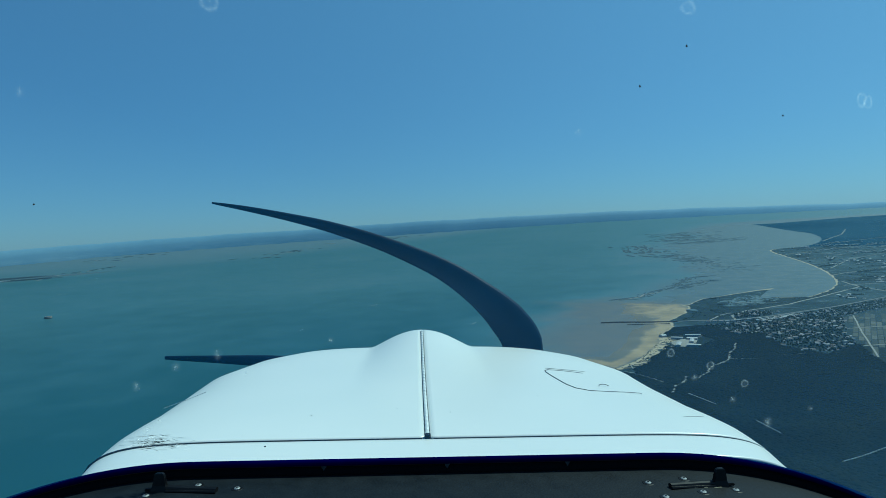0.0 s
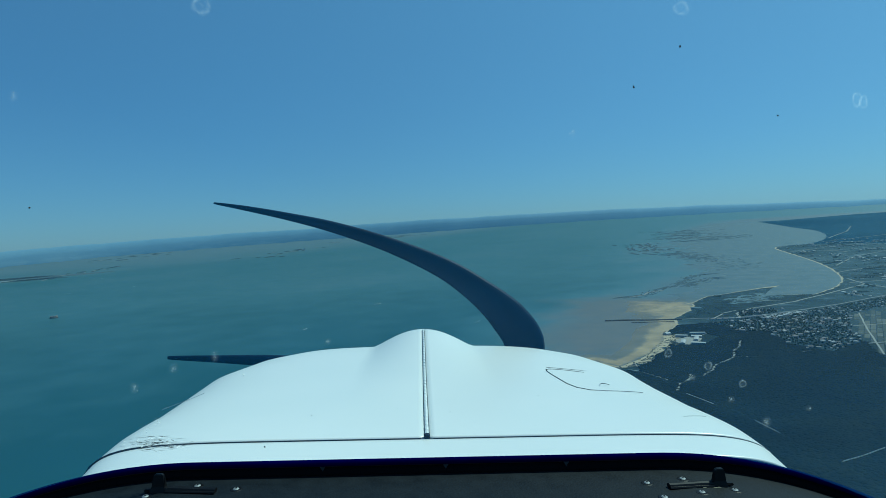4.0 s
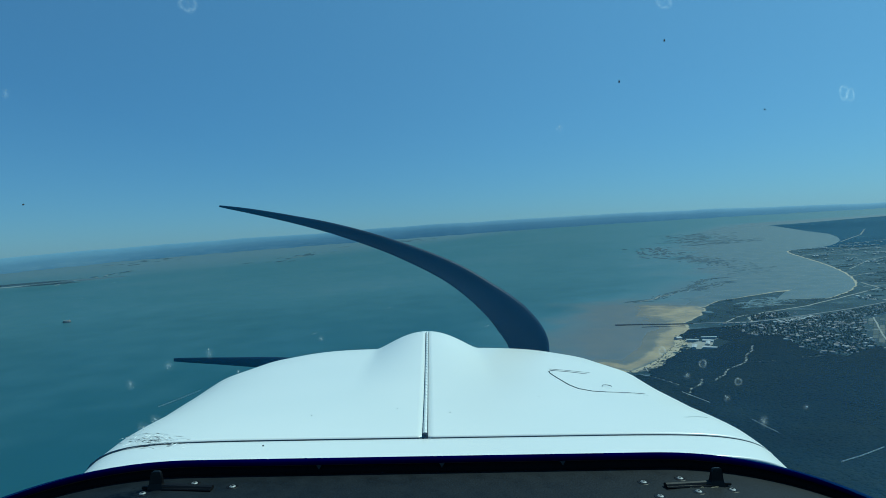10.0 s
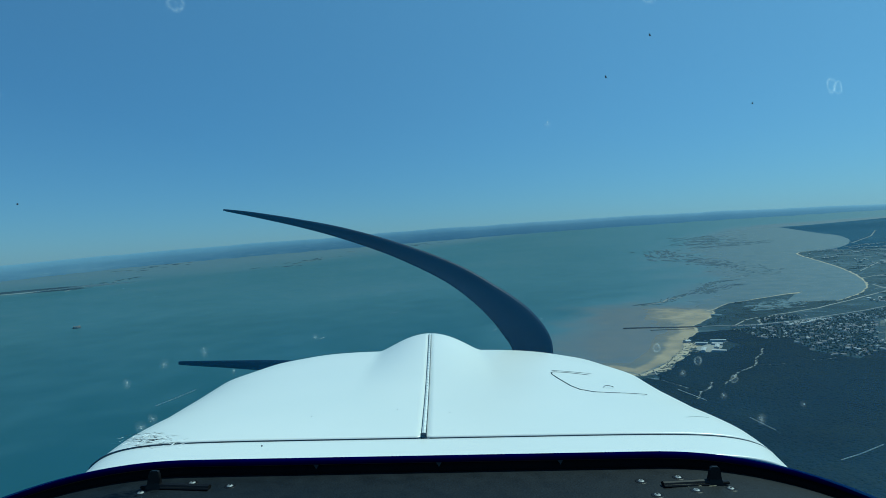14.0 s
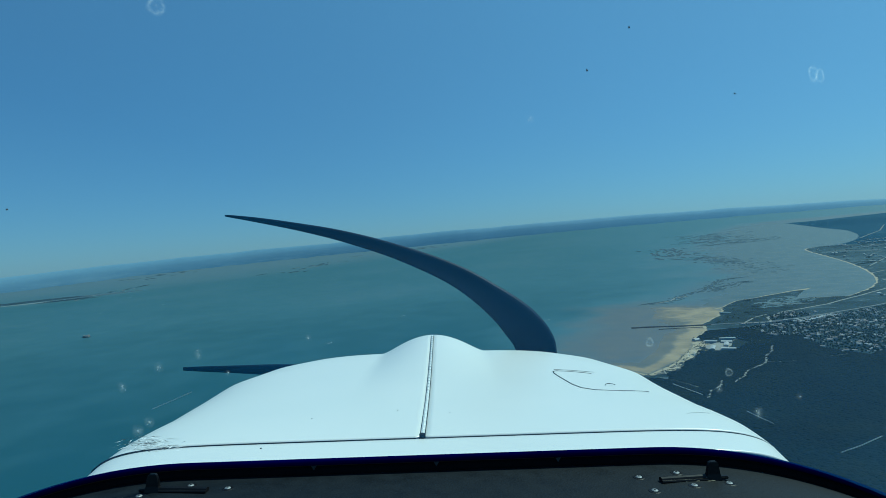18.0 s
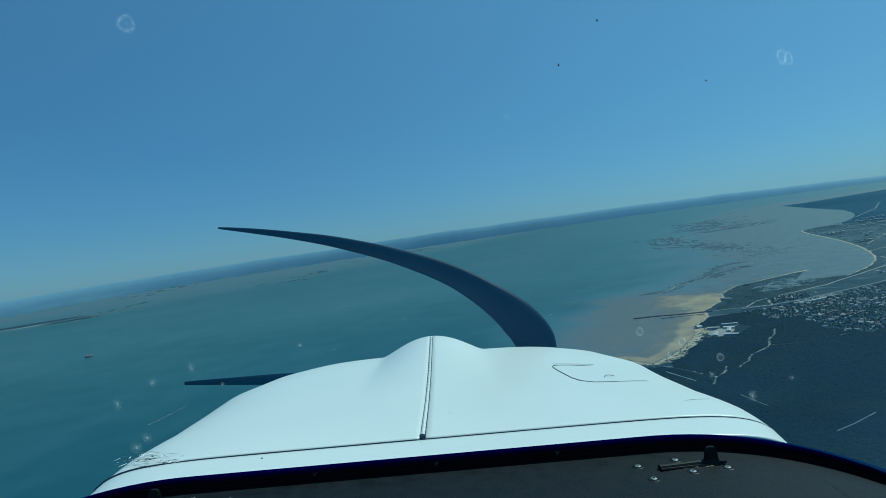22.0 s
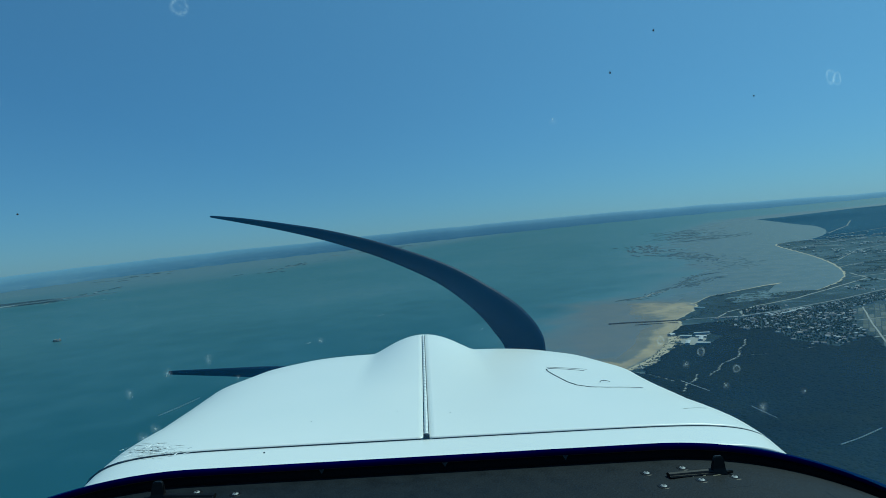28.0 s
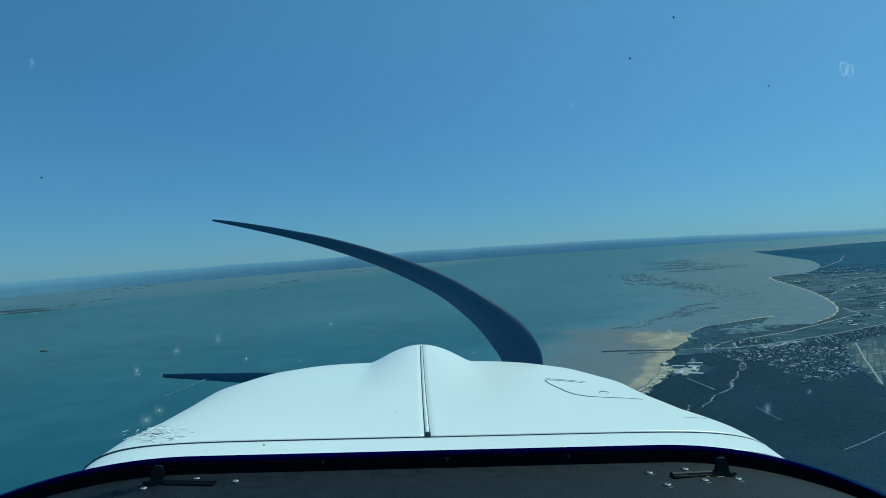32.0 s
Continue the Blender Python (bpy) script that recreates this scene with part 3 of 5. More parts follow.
# haze sits in the colours; heights fit the horizon's bow in the camera's view
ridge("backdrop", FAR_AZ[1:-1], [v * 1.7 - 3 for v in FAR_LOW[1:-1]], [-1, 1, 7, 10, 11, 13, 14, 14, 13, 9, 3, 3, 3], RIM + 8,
      "low mainland shore along the horizon, haze painted blue")


def shoal_island(name, centre, size, turn, material, label, category, up=1.5, seed=1):
    """A low island with a soft outline and a flat crown."""
    rng = np.random.RandomState(seed)
    rings = []
    c, s = math.cos(turn), math.sin(turn)
    wob = rng.uniform(0.75, 1.25, 28)
    wob = (wob + np.roll(wob, 1) + np.roll(wob, -1)) / 3
    for f, h in ((1, -0.5), (0.93, up), (0.6, up * 1.3), (0.02, up * 1.4)):
        a = np.arange(28) / 28 * 2 * math.pi
        x, y = np.cos(a) * size[0] * f * wob, np.sin(a) * size[1] * f * wob
        w, _ = to_world(np.column_stack([centre[0] + x * c - y * s, centre[1] + x * s + y * c]), h)
        rings.append([tuple(v) for v in w])
    return tagged(part(name, loft(rings), material, None), label, category)


def crown_cloud(spots, sizes, seed, sides=5, flat=1.0, prof=((0.9, 0.3), (0.75, 0.75))):
    """Verts and faces of many small uneven crowns standing at world spots."""
    rng = np.random.RandomState(seed)
    n = len(spots)
    a = np.arange(sides) / sides * 2 * math.pi
    rows = []
    turn = rng.uniform(0, 6.28, (n, 1))
    for rad, h in prof:
        r = rad * sizes[:, None] * rng.uniform(0.7, 1.3, (n, sides)) * 0.5
        z = (h + rng.uniform(-0.1, 0.1, (n, sides))) * sizes[:, None] * flat
        rows.append(np.stack([spots[:, :1] + r * np.cos(a + turn), spots[:, 1:2] + r * np.sin(a + turn), spots[:, 2:] + z], 2))
    top = (spots + np.column_stack([rng.uniform(-.15, .15, n) * sizes, rng.uniform(-.15, .15, n) * sizes, sizes * 1.02 * flat]))[:, None]
    verts = np.concatenate(rows + [top], 1)
    per = 2 * sides + 1
    one = []
    for i in range(sides):
        j = (i + 1) % sides
        one += [(i, j, sides + j), (i, sides + j, sides + i)]
    for i in range(sides):
        one.append((sides + i, sides + (i + 1) % sides, 2 * sides))
    one = np.array(one)
    faces = (one[None] + (np.arange(n) * per)[:, None, None]).reshape(-1, 3)
    return verts.reshape(-1, 3), faces


def tri_mesh(name, verts, faces, material):
    me = bpy.data.meshes.new(name)
    me.vertices.add(len(verts))
    me.vertices.foreach_set("co", verts.ravel())
    me.loops.add(faces.size)
    me.loops.foreach_set("vertex_index", faces.ravel())
    me.polygons.add(len(faces))
    me.polygons.foreach_set("loop_start", np.arange(len(faces)) * faces.shape[1])
    me.update(calc_edges=True)
    me.materials.append(material)
    return new(name, me)


rng = np.random.RandomState(7)


def ribbon(name, line, width, material, label, category, up=0.6, kind="structure", thick=0.0):
    """A road, track or wall along a line on the ground."""
    pts = []
    for a, b in zip(line[:-1], line[1:]):
        a, b = np.array(a, float), np.array(b, float)
        n = max(2, int(np.linalg.norm(b - a) / 25))
        pts += [a + (b - a) * k / n for k in range(n)]
    pts = np.array(pts + [np.array(line[-1], float)])
    pts = pts + np.column_stack([ripple(pts, 180, 51), ripple(pts, 180, 52)]) * width * 0.25
    way = np.gradient(pts, axis=0)
    way /= np.linalg.norm(way, axis=1)[:, None]
    side = np.column_stack([way[:, 1], -way[:, 0]]) * width / 2
    h = np.maximum(land_height(pts), 0.0) + up
    left, _ = to_world(pts - side, h)
    right, _ = to_world(pts + side, h)
    if thick:
        low_l, _ = to_world(pts - side * 1.4, h - thick)
        low_r, _ = to_world(pts + side * 1.4, h - thick)
        rings = [[tuple(v) for v in r] for r in zip(low_l, left, right, low_r)]
        ob = part(name, loft(rings), material, None)
    else:
        base_l, _ = to_world(pts - side * 1.1, h - 0.8)
        base_r, _ = to_world(pts + side * 1.1, h - 0.8)
        rings = [[tuple(v) for v in r] for r in zip(base_l, left, right, base_r)]
        ob = part(name, loft(rings), material, None)
    return tagged(ob, label, category, kind=kind)


# ---- harbour channel, roads and tracks ----
ribbon("jetty", [(752, 2340), (900, 2297), (1044, 2253)], 15, M["stone"], "long dark stone jetty beside the harbour channel", "jetty", 3.0, "thing", 3.6)
ribbon("breakwater", [(835, 2255), (930, 2238), (1000, 2222)], 6, M["stone"], "shorter dark stone breakwater across the sand", "breakwater", 1.6, "thing", 2.2)
ribbon("road", [(1044, 2253), (1254, 2193), (1403, 2224), (1783, 2353), (2300, 2590), (3200, 3000)], 8, M["road"],
       "grey asphalt road from the harbour through town", "road")
ribbon("road", [(1258, 2200), (1300, 2290), (1412, 2388), (1674, 2491), (2096, 2758), (2330, 2900)], 9, M["track"],
       "pale embankment road round the salt marsh", "road")
ribbon("road", [(1160, 2215), (1260, 2320), (1330, 2360)], 6, M["track"], "narrow pale lane across the marsh", "lane")
ribbon("road", [(2440, 3180), (2330, 2900), (2300, 2600)], 9, M["track"], "pale road behind the bay beach", "road")
PATH_LINES = [[(1035, 1790), (1008, 1748), (992, 1717), (948, 1668), (930, 1641), (905, 1590), (872, 1558), (823, 1525), (790, 1490), (774, 1459), (748, 1440), (723, 1411)],
              [(700, 1432), (692, 1421), (676, 1390), (658, 1371), (640, 1362), (627, 1343), (612, 1310), (592, 1295)],
              [(564, 1533), (585, 1495), (600, 1460), (622, 1394)], [(905, 1590), (960, 1572), (1000, 1580)], [(1060, 1600), (1110, 1590), (1150, 1602)]]
for line in ([(585, 1585), (620, 1560), (668, 1552)], [(650, 1640), (690, 1620), (742, 1622)], [(700, 1700), (748, 1702), (800, 1690)], [(610, 1600), (600, 1560), (612, 1528)],
             [(800, 1850), (850, 1835), (905, 1850)], [(930, 1965), (905, 1985), (880, 2010)]):
    ribbon("sand_path", line, 3.2, M["track"], "pale sandy path from the beach into the pines", "path", 1.2)


def sand_track(line, wide, seed):
    """A bare sandy track, worn and broken: many small uneven patches along a winding line."""
    r = np.random.RandomState(seed)
    verts, faces = [], []
    for (x0, y0), (x1, y1) in zip(line, line[1:]):
        steps = max(2, int(math.hypot(x1 - x0, y1 - y0) / 3.0))
        for i in range(steps):
            if r.rand() < 0.22:
                continue
            f = (i + r.uniform(-0.4, 0.4)) / steps
            at = np.array([x0 + (x1 - x0) * f, y0 + (y1 - y0) * f]) + r.normal(0, wide * 0.28, 2)
            size, a = wide * (0.25 + 0.7 * r.rand() ** 1.5), r.uniform(0, 6.28)
            g = [at + size * r.uniform(0.6, 1.2) * np.array([math.cos(a + k * 1.047), math.sin(a + k * 1.047)]) for k in range(6)]
            n = len(verts)
            verts += [tuple(v) for v in to_world(g, np.maximum(land_height(np.array(g)), 0.5) + 1.2 + 0.1 * r.rand())[0]]
            faces.append(tuple(range(n, n + 6)))
    tagged(link_mesh("track", verts, faces, M["track"]), "winding broken sand track through the pines", "track", kind="structure")


for i, (line, w) in enumerate(zip(PATH_LINES, (4.6, 4.2, 3.4, 2.2, 2.2))):
    sand_track(rounded(line, 1) if i < 2 else line, w, 300 + i)
sand_track([(850, 1822), (880, 1850), (925, 1880), (985, 1925), (1040, 1990), (1090, 2060)], 3.4, 310)
sand_track([(905, 1790), (915, 1830), (900, 1870), (870, 1910)], 3.0, 311)
for line, w in (([(3759, 5471), (3800, 5150), (3771, 4947)], 14), ([(2600, 3500), (3300, 3800), (4300, 4300)], 9), ([(2900, 3900), (3500, 4500), (4600, 5200)], 9),
                ([(3500, 5350), (4300, 5750), (5600, 6300)], 12), ([(4600, 6500), (5600, 7000), (7500, 8000)], 14), ([(2317, 3000), (2700, 3000), (3400, 3250)], 9),
                ([(5200, 7200), (6500, 8600), (8000, 10500)], 18)):
    ribbon("road", line, w, M["track"], "pale lane between far fields", "lane")
TRACKS = PATH_LINES
CLEARING = [(795, 1810), (890, 1755), (1010, 1870), (985, 1965), (850, 1985)]
ROADS = [[(1044, 2253), (1254, 2193), (1403, 2224), (1783, 2353), (2300, 2590), (3200, 3000)],
         [(1258, 2200), (1300, 2290), (1412, 2388), (1674, 2491), (2096, 2758), (2330, 2900)]]


# ---- pine wood ----
def scatter(count, box_xy, test, seed):
    r = np.random.RandomState(seed)
    s = np.column_stack([r.uniform(box_xy[0], box_xy[1], count), r.uniform(box_xy[2], box_xy[3], count)])
    return s[test(s)]


def in_wood(s):
    ok = (inside_by(s, FOREST) + 14 * ripple(s, 120, 23) > 0) & (coast_depth(s) > 25) & (inside_by(s, CLEARING) < 0)
    for line in TRACKS:
        ok &= away_from(s, line) > 7.5 + 2 * ripple(s, 40, 64)
    az = np.degrees(np.arctan2(s[:, 0], s[:, 1]))
    ok &= inside_by(s, FARM) < 5
    return ok & (az > -8) & (az < 52) & (ripple(s, 90, 61) + ripple(s, 400, 62) > -1.5)


trees = scatter(200000, (-100, 2600, 700, 2500), in_wood, 71)
where, k = to_world(trees, land_height(trees) + 0.5)
v, f = crown_cloud(where, (rng.uniform(11, 17, len(trees)) * k), 73, 5, 0.17, ((1.1, 0.05), (0.55, 0.72)))
pine_wood = tri_mesh("pine_wood", v, f, M["crown"])
pine_wood.data.polygons.foreach_set("use_smooth", [True] * len(f))
tagged(pine_wood, "dense dark green maritime pine wood", "pine wood", kind="stuff")

hedges = scatter(90000, (1000, 4200, 1500, 4500), lambda s: (coast_depth(s) > 30) & (
    ((np.maximum(inside_by(s, TOWN), inside_by(s, QUARTER)) > 0) & (ripple(s, 70, 81) > -0.9)) |
    ((inside_by(s, FOREST) < 0) & (inside_by(s, MARSH_EDGE) < 0) & (ripple(s, 260, 83) > 0.75))) & (inside_by(s, FARM) < 0) & (away_from(s, ROADS[0]) > 10), 85)
lines = []
for _ in range(90):
    at = np.array([rng.uniform(1700, 5200), rng.uniform(2400, 6800)])
    a = math.radians(rng.choice([35, 125]) + rng.uniform(-8, 8))
    run = rng.uniform(60, 260)
    s = np.arange(0, run, 7.0)[:, None]
    lines.append(at + s * np.array([[math.cos(a), math.sin(a)]]) + rng.normal(0, 1.5, (len(s), 2)))
lines = np.vstack(lines)
lines = lines[(coast_depth(lines) > 60) & (inside_by(lines, MARSH_EDGE) < 0)]
groves = scatter(26000, (1900, 6500, 2500, 8000), lambda s: (coast_depth(s) > 70) & (inside_by(s, FOREST) < 0) & (inside_by(s, TOWN) < 0) & (inside_by(s, MARSH_EDGE) < 0) & (ripple(s, 420, 115) + 0.6 * ripple(s, 130, 116) > 0.75), 117)
hedges = np.vstack([hedges, lines, groves])
where, k = to_world(hedges, land_height(hedges) - 0.5)
v, f = crown_cloud(where, rng.uniform(4, 8.5, len(hedges)) * k, 87)
tagged(tri_mesh("hedges", v, f, M["shrub"]), "dark green hedges and garden trees of the town", "hedges", kind="stuff")


# ---- small fields between the wood and the town, placed to fit the camera's view ----
verts, faces = [], []
along, across = np.array([0.62, 0.785]), np.array([0.785, -0.62])
for i in range(-18, 52):
    at = np.array([1240.0, 1420.0]) + across * i * 17
    run = -200.0
    while run < 1400:
        ln = rng.uniform(45, 150)
        g = [at + along * (run + a * ln) + across * b * 14.5 for a, b in ((0.02, -0.5), (0.98, -0.5), (0.98, 0.5), (0.02, 0.5))]
        if inside_by(np.array(g), FARM).min() > 3 and rng.rand() < 0.86:
            n = len(verts)
            h = np.maximum(land_height(np.array(g)), 0.5)
            verts += [tuple(v) for v in to_world(g, h - 0.3)[0]] + [tuple(v) for v in to_world(g, h + 0.5)[0]]
            faces += [tuple(n + k for k in f) for f in ((4, 5, 6, 7), (0, 1, 5, 4), (1, 2, 6, 5), (2, 3, 7, 6), (3, 0, 4, 7))]
        run += ln
tagged(link_mesh("crop_fields", verts, faces, M["crop"]), "narrow tan and green crop fields beside the pine wood", "fields", kind="stuff")
for line in ([(1290, 1500), (1480, 1800), (1700, 2130)], [(1330, 1640), (1560, 1640), (1760, 1700)], [(1500, 1900), (1800, 1900), (2050, 1960)]):
    ribbon("lane", line, 5, M["track"], "pale lane between the small fields", "lane", 0.9)


# ---- houses ----
def house(length, depth, height, pitch=0.38):
    """A gabled house: rendered walls with a tiled roof, on its base."""
    x, y = length / 2, depth / 2
    rings = [[(-x, -y, -1), (x, -y, -1), (x, y, -1), (-x, y, -1)], [(-x, -y, height), (x, -y, height), (x, y, height), (-x, y, height)]]
    wall = loft(rings)
    top = height + depth / 2 * pitch
    for s in (-1, 1):
        vs = [wall.verts.new(c) for c in ((s * x, -y, height), (s * x, y, height), (s * x, 0, top))]
        wall.faces.new(vs)
    body = part("house", wall, M["wall"], None)
    o = 0.5
    xs = (-x - o, x + o)
    prof = [(-y - o, height - 0.12), (0, top + 0.1), (y + o, height - 0.12), (y + o, height + 0.13), (0, top + 0.38), (-y - o, height + 0.13)]
    part("roof", loft([[(xx, a, b) for a, b in prof] for xx in xs]), M["roof"], body, "clay tiled gable roof")
    part("chimney", box(0.7, 0.7, 1.6, (x * 0.5, depth * 0.1, top + 0.3)), M["wall"], body)
    return body


kinds = [house(10, 7, 3.2), house(12, 7.5, 5.4), house(8.5, 6.5, 3.0), house(15, 8, 3.4)]
for ob in kinds:
    tagged(ob, "pale rendered house with a clay tile roof", "house", "houses of the seaside town")


def in_town(s):
    ok = np.maximum(inside_by(s, TOWN), inside_by(s, QUARTER)) + 18 * ripple(s, 110, 29) > 4
    ok &= inside_by(s, FARM) < 8
    ok &= (ripple(s, 190, 91) > -0.35) & (ripple(s, 75, 92) > -0.45)
    for line in ROADS:
        ok &= away_from(s, line) > 11
    return ok


sites = scatter(9000, (1050, 2900, 1560, 2760), in_town, 93)
keep = []
cells = set()
for s in sites:
    key = (int(s[0] // 19), int(s[1] // 19))
    if key not in cells:
        cells.add(key)
        keep.append(s)
keep = np.array(keep)
keep = keep[np.argsort(np.hypot(keep[:, 0], keep[:, 1]))]
near, rest = keep[:290], keep[290:2400]
where, k = to_world(near, np.maximum(land_height(near), 0.5))
for i, (w, kk) in enumerate(zip(where, k)):
    turn = rng.choice([20, 110, 65, -25]) + rng.uniform(-8, 8)
    m = pose(*w, 0, 0, turn) @ Matrix.Scale(rng.uniform(0.7, 1.1), 4)
    if i < len(kinds):
        kinds[i].matrix_basis = m
    else:
        copy_thing(kinds[rng.randint(len(kinds))], m)
# the streets behind them, too many to count
where, k = to_world(rest, np.maximum(land_height(rest), 0.5))
verts, faces, tops = [], [], []
for w, kk in zip(where, k):
    a = math.radians(rng.choice([20, 110, 65]) + rng.uniform(-10, 10))
    lx, ly, hz = (2.8 + 4.6 * rng.rand() ** 2) * kk, rng.uniform(2.4, 4.2) * kk, rng.uniform(2.5, 5.5) * kk
    n = len(verts)
    for x, y, z in ((-lx, -ly, -1), (lx, -ly, -1), (lx, ly, -1), (-lx, ly, -1), (-lx, -ly, hz), (lx, -ly, hz), (lx, ly, hz), (-lx, ly, hz),
                    (-lx, 0, hz + ly * .4), (lx, 0, hz + ly * .4)):
        verts.append((w[0] + x * math.cos(a) - y * math.sin(a), w[1] + x * math.sin(a) + y * math.cos(a), w[2] + z))
    faces += [tuple(n + i for i in f) for f in ((0, 1, 5, 4), (1, 2, 6, 9, 5), (2, 3, 7, 6), (3, 0, 4, 8, 7))]
    tops += [tuple(n + i for i in f) for f in ((4, 5, 9, 8), (6, 7, 8, 9))]
streets = link_mesh("far_houses", verts, faces + tops, M["wall_far"])
streets.data.materials.append(varied("far_roof", (0.13, 0.11, 0.1), (0.33, 0.29, 0.27), 0.85, "island", (0.43, 0.43, 0.425)))
streets.data.polygons.foreach_set("material_index", [0] * len(faces) + [1] * len(tops))
tagged(streets, "crowded pale houses with clay roofs farther inland", "houses", kind="stuff")


def long_building(at, length, depth, height, turn, label, category, group="", roof="shed"):
    """A long low building with a shallow pale roof."""
    x, y = length / 2, depth / 2
    body = part("long_building", loft([[(-x, -y, -1), (x, -y, -1), (x, y, -1), (-x, y, -1)],
                                       [(-x, -y, height), (x, -y, height), (x, y, height), (-x, y, height)]]), M["wall"], None)
    o, top = 0.6, height + depth * 0.12
    prof = [(-y - o, height - 0.1), (0, top), (y + o, height - 0.1), (y + o, height + 0.2), (0, top + 0.3), (-y - o, height + 0.2)]
    part("roof", loft([[(xx, a, b) for a, b in prof] for xx in (-x - o, x + o)]), M[roof], body, "shallow pale roof")
    for i in range(int(length // 6)):
        part("window", box(1.6, 0.12, 1.4, (-x + 3 + i * 6, -y - 0.03, height * 0.55)), M["black"], body)
    w, k = to_world([at], float(max(land_height([at])[0], 0.5)))
    body.matrix_basis = pose(*w[0], 0, 0, turn)
    return tagged(body, label, category, group)


for at, ln, dp, turn in (((912, 1962), 62, 14, 62), ((945, 1940), 50, 13, -28), ((968, 1985), 58, 13, 62), ((985, 2010), 40, 16, -28),
                         ((948, 2030), 46, 12, -28), ((1010, 2045), 60, 10, -15), ((925, 2070), 22, 22, 10)):
    at = (900 + (at[0] - 955) * 1.1, 1872 + (at[1] - 2000) * 1.5)
    long_building(at, ln * 0.85, dp, 6, turn, "long pale holiday centre building among pines", "building", "holiday centre buildings")
for i in range(9):
    long_building((1330 + i * 24, 2140 + i * 9), 34, 11, 4, 112, "pale long shed beside the harbour road", "shed", "sheds by the road")
for i in range(10):
    long_building((1140 + i * 24, 2180 - i * 3 + (i > 4) * (i - 4) * 8), 15, 9, 5, -12, "pale quayside house by the harbour road", "building", "quayside houses", "roof")

# glints of fields, glasshouses and lanes farther inland
far_spots = scatter(9000, (2000, 7500, 2500, 8500), lambda s: (coast_depth(s) > 110) & (ripple(s, 700, 95) > 0.15) & (np.hypot(s[:, 0], s[:, 1]) < 8500), 97)
far_spots = far_spots[:1100]
where, k = to_world(far_spots, 5.0)
verts, faces = [], []
for w, kk in zip(where, k):
    a, lx, ly, hz = math.radians(rng.choice([35, 125]) + rng.uniform(-5, 5)), (6 + 26 * rng.rand() ** 3) * kk, rng.uniform(4, 9) * kk, 3 * kk
    n = len(verts)
    for x, y, z in ((-lx, -ly, -1), (lx, -ly, -1), (lx, ly, -1), (-lx, ly, -1), (-lx, -ly, hz), (lx, -ly, hz), (lx, ly, hz), (-lx, ly, hz)):
        verts.append((w[0] + x * math.cos(a) - y * math.sin(a), w[1] + x * math.sin(a) + y * math.cos(a), w[2] + z))
    faces += [tuple(n + i for i in f) for f in ((0, 1, 5, 4), (1, 2, 6, 5), (2, 3, 7, 6), (3, 0, 4, 7), (4, 5, 6, 7))]
tagged(link_mesh("glasshouses", verts, faces, M["wall_far"]), "pale glasshouses and farm sheds among far fields", "glasshouses", kind="stuff")

shoal_island("sand_yard", (885, 1850), (70, 40), 0.9, M["track"], "pale sandy yard between the holiday centre buildings", "yard", 4.3, 21)
scrub = scatter(5200, (350, 900, 1480, 2100), lambda s: (coast_depth(s) > 8) & (coast_depth(s) < 75) & (ripple(s, 55, 103) > 0.0), 105)
where, k = to_world(scrub, land_height(scrub) - 0.3)
v, f = crown_cloud(where, rng.uniform(2.5, 6, len(scrub)) * k, 107, 7, 0.3)
tagged(tri_mesh("dune_scrub", v, f, M["shrub"]), "low dark scrub on the sand dunes", "scrub", kind="stuff")
for c, size, turn in (((1480, 2690), (55, 12), .5), ((1225, 2500), (20, 30), .3)):
    shoal_island("marsh_pond", c, size, turn, M["mud"], "pale silty pond in the salt marsh", "pond", 4.35, int(c[0]))

# winding creeks and dark scrub of the marsh
for i in range(12):
    at, way, pts = np.array([rng.uniform(1180, 1950), rng.uniform(2380, 2700)]), rng.uniform(0, 6.28), []
    for _ in range(rng.randint(4, 9)):
        pts.append(tuple(at))
        way += rng.normal(0, 0.6)
        at = at + np.array([math.cos(way), math.sin(way)]) * rng.uniform(20, 45)
    if (inside_by(np.array(pts), MARSH_EDGE) > 12).all():
        ribbon("creek", pts, rng.uniform(2.5, 5), M["track"] if i % 3 else M["stone"], "narrow silty creek winding through the salt marsh", "creek", 0.35)
reeds = scatter(9000, (1050, 2200, 2250, 2950), lambda s: (inside_by(s, MARSH_EDGE) > 6) & (coast_depth(s) > 15) & (ripple(s, 90, 109) > 0.35), 111)
where, k = to_world(reeds, land_height(reeds) - 0.4)
v, f = crown_cloud(where, rng.uniform(2, 4.5, len(reeds)) * k, 113)
tagged(tri_mesh("marsh_scrub", v, f, M["shrub"]), "dark scrub in patches over the salt marsh", "scrub", kind="stuff")

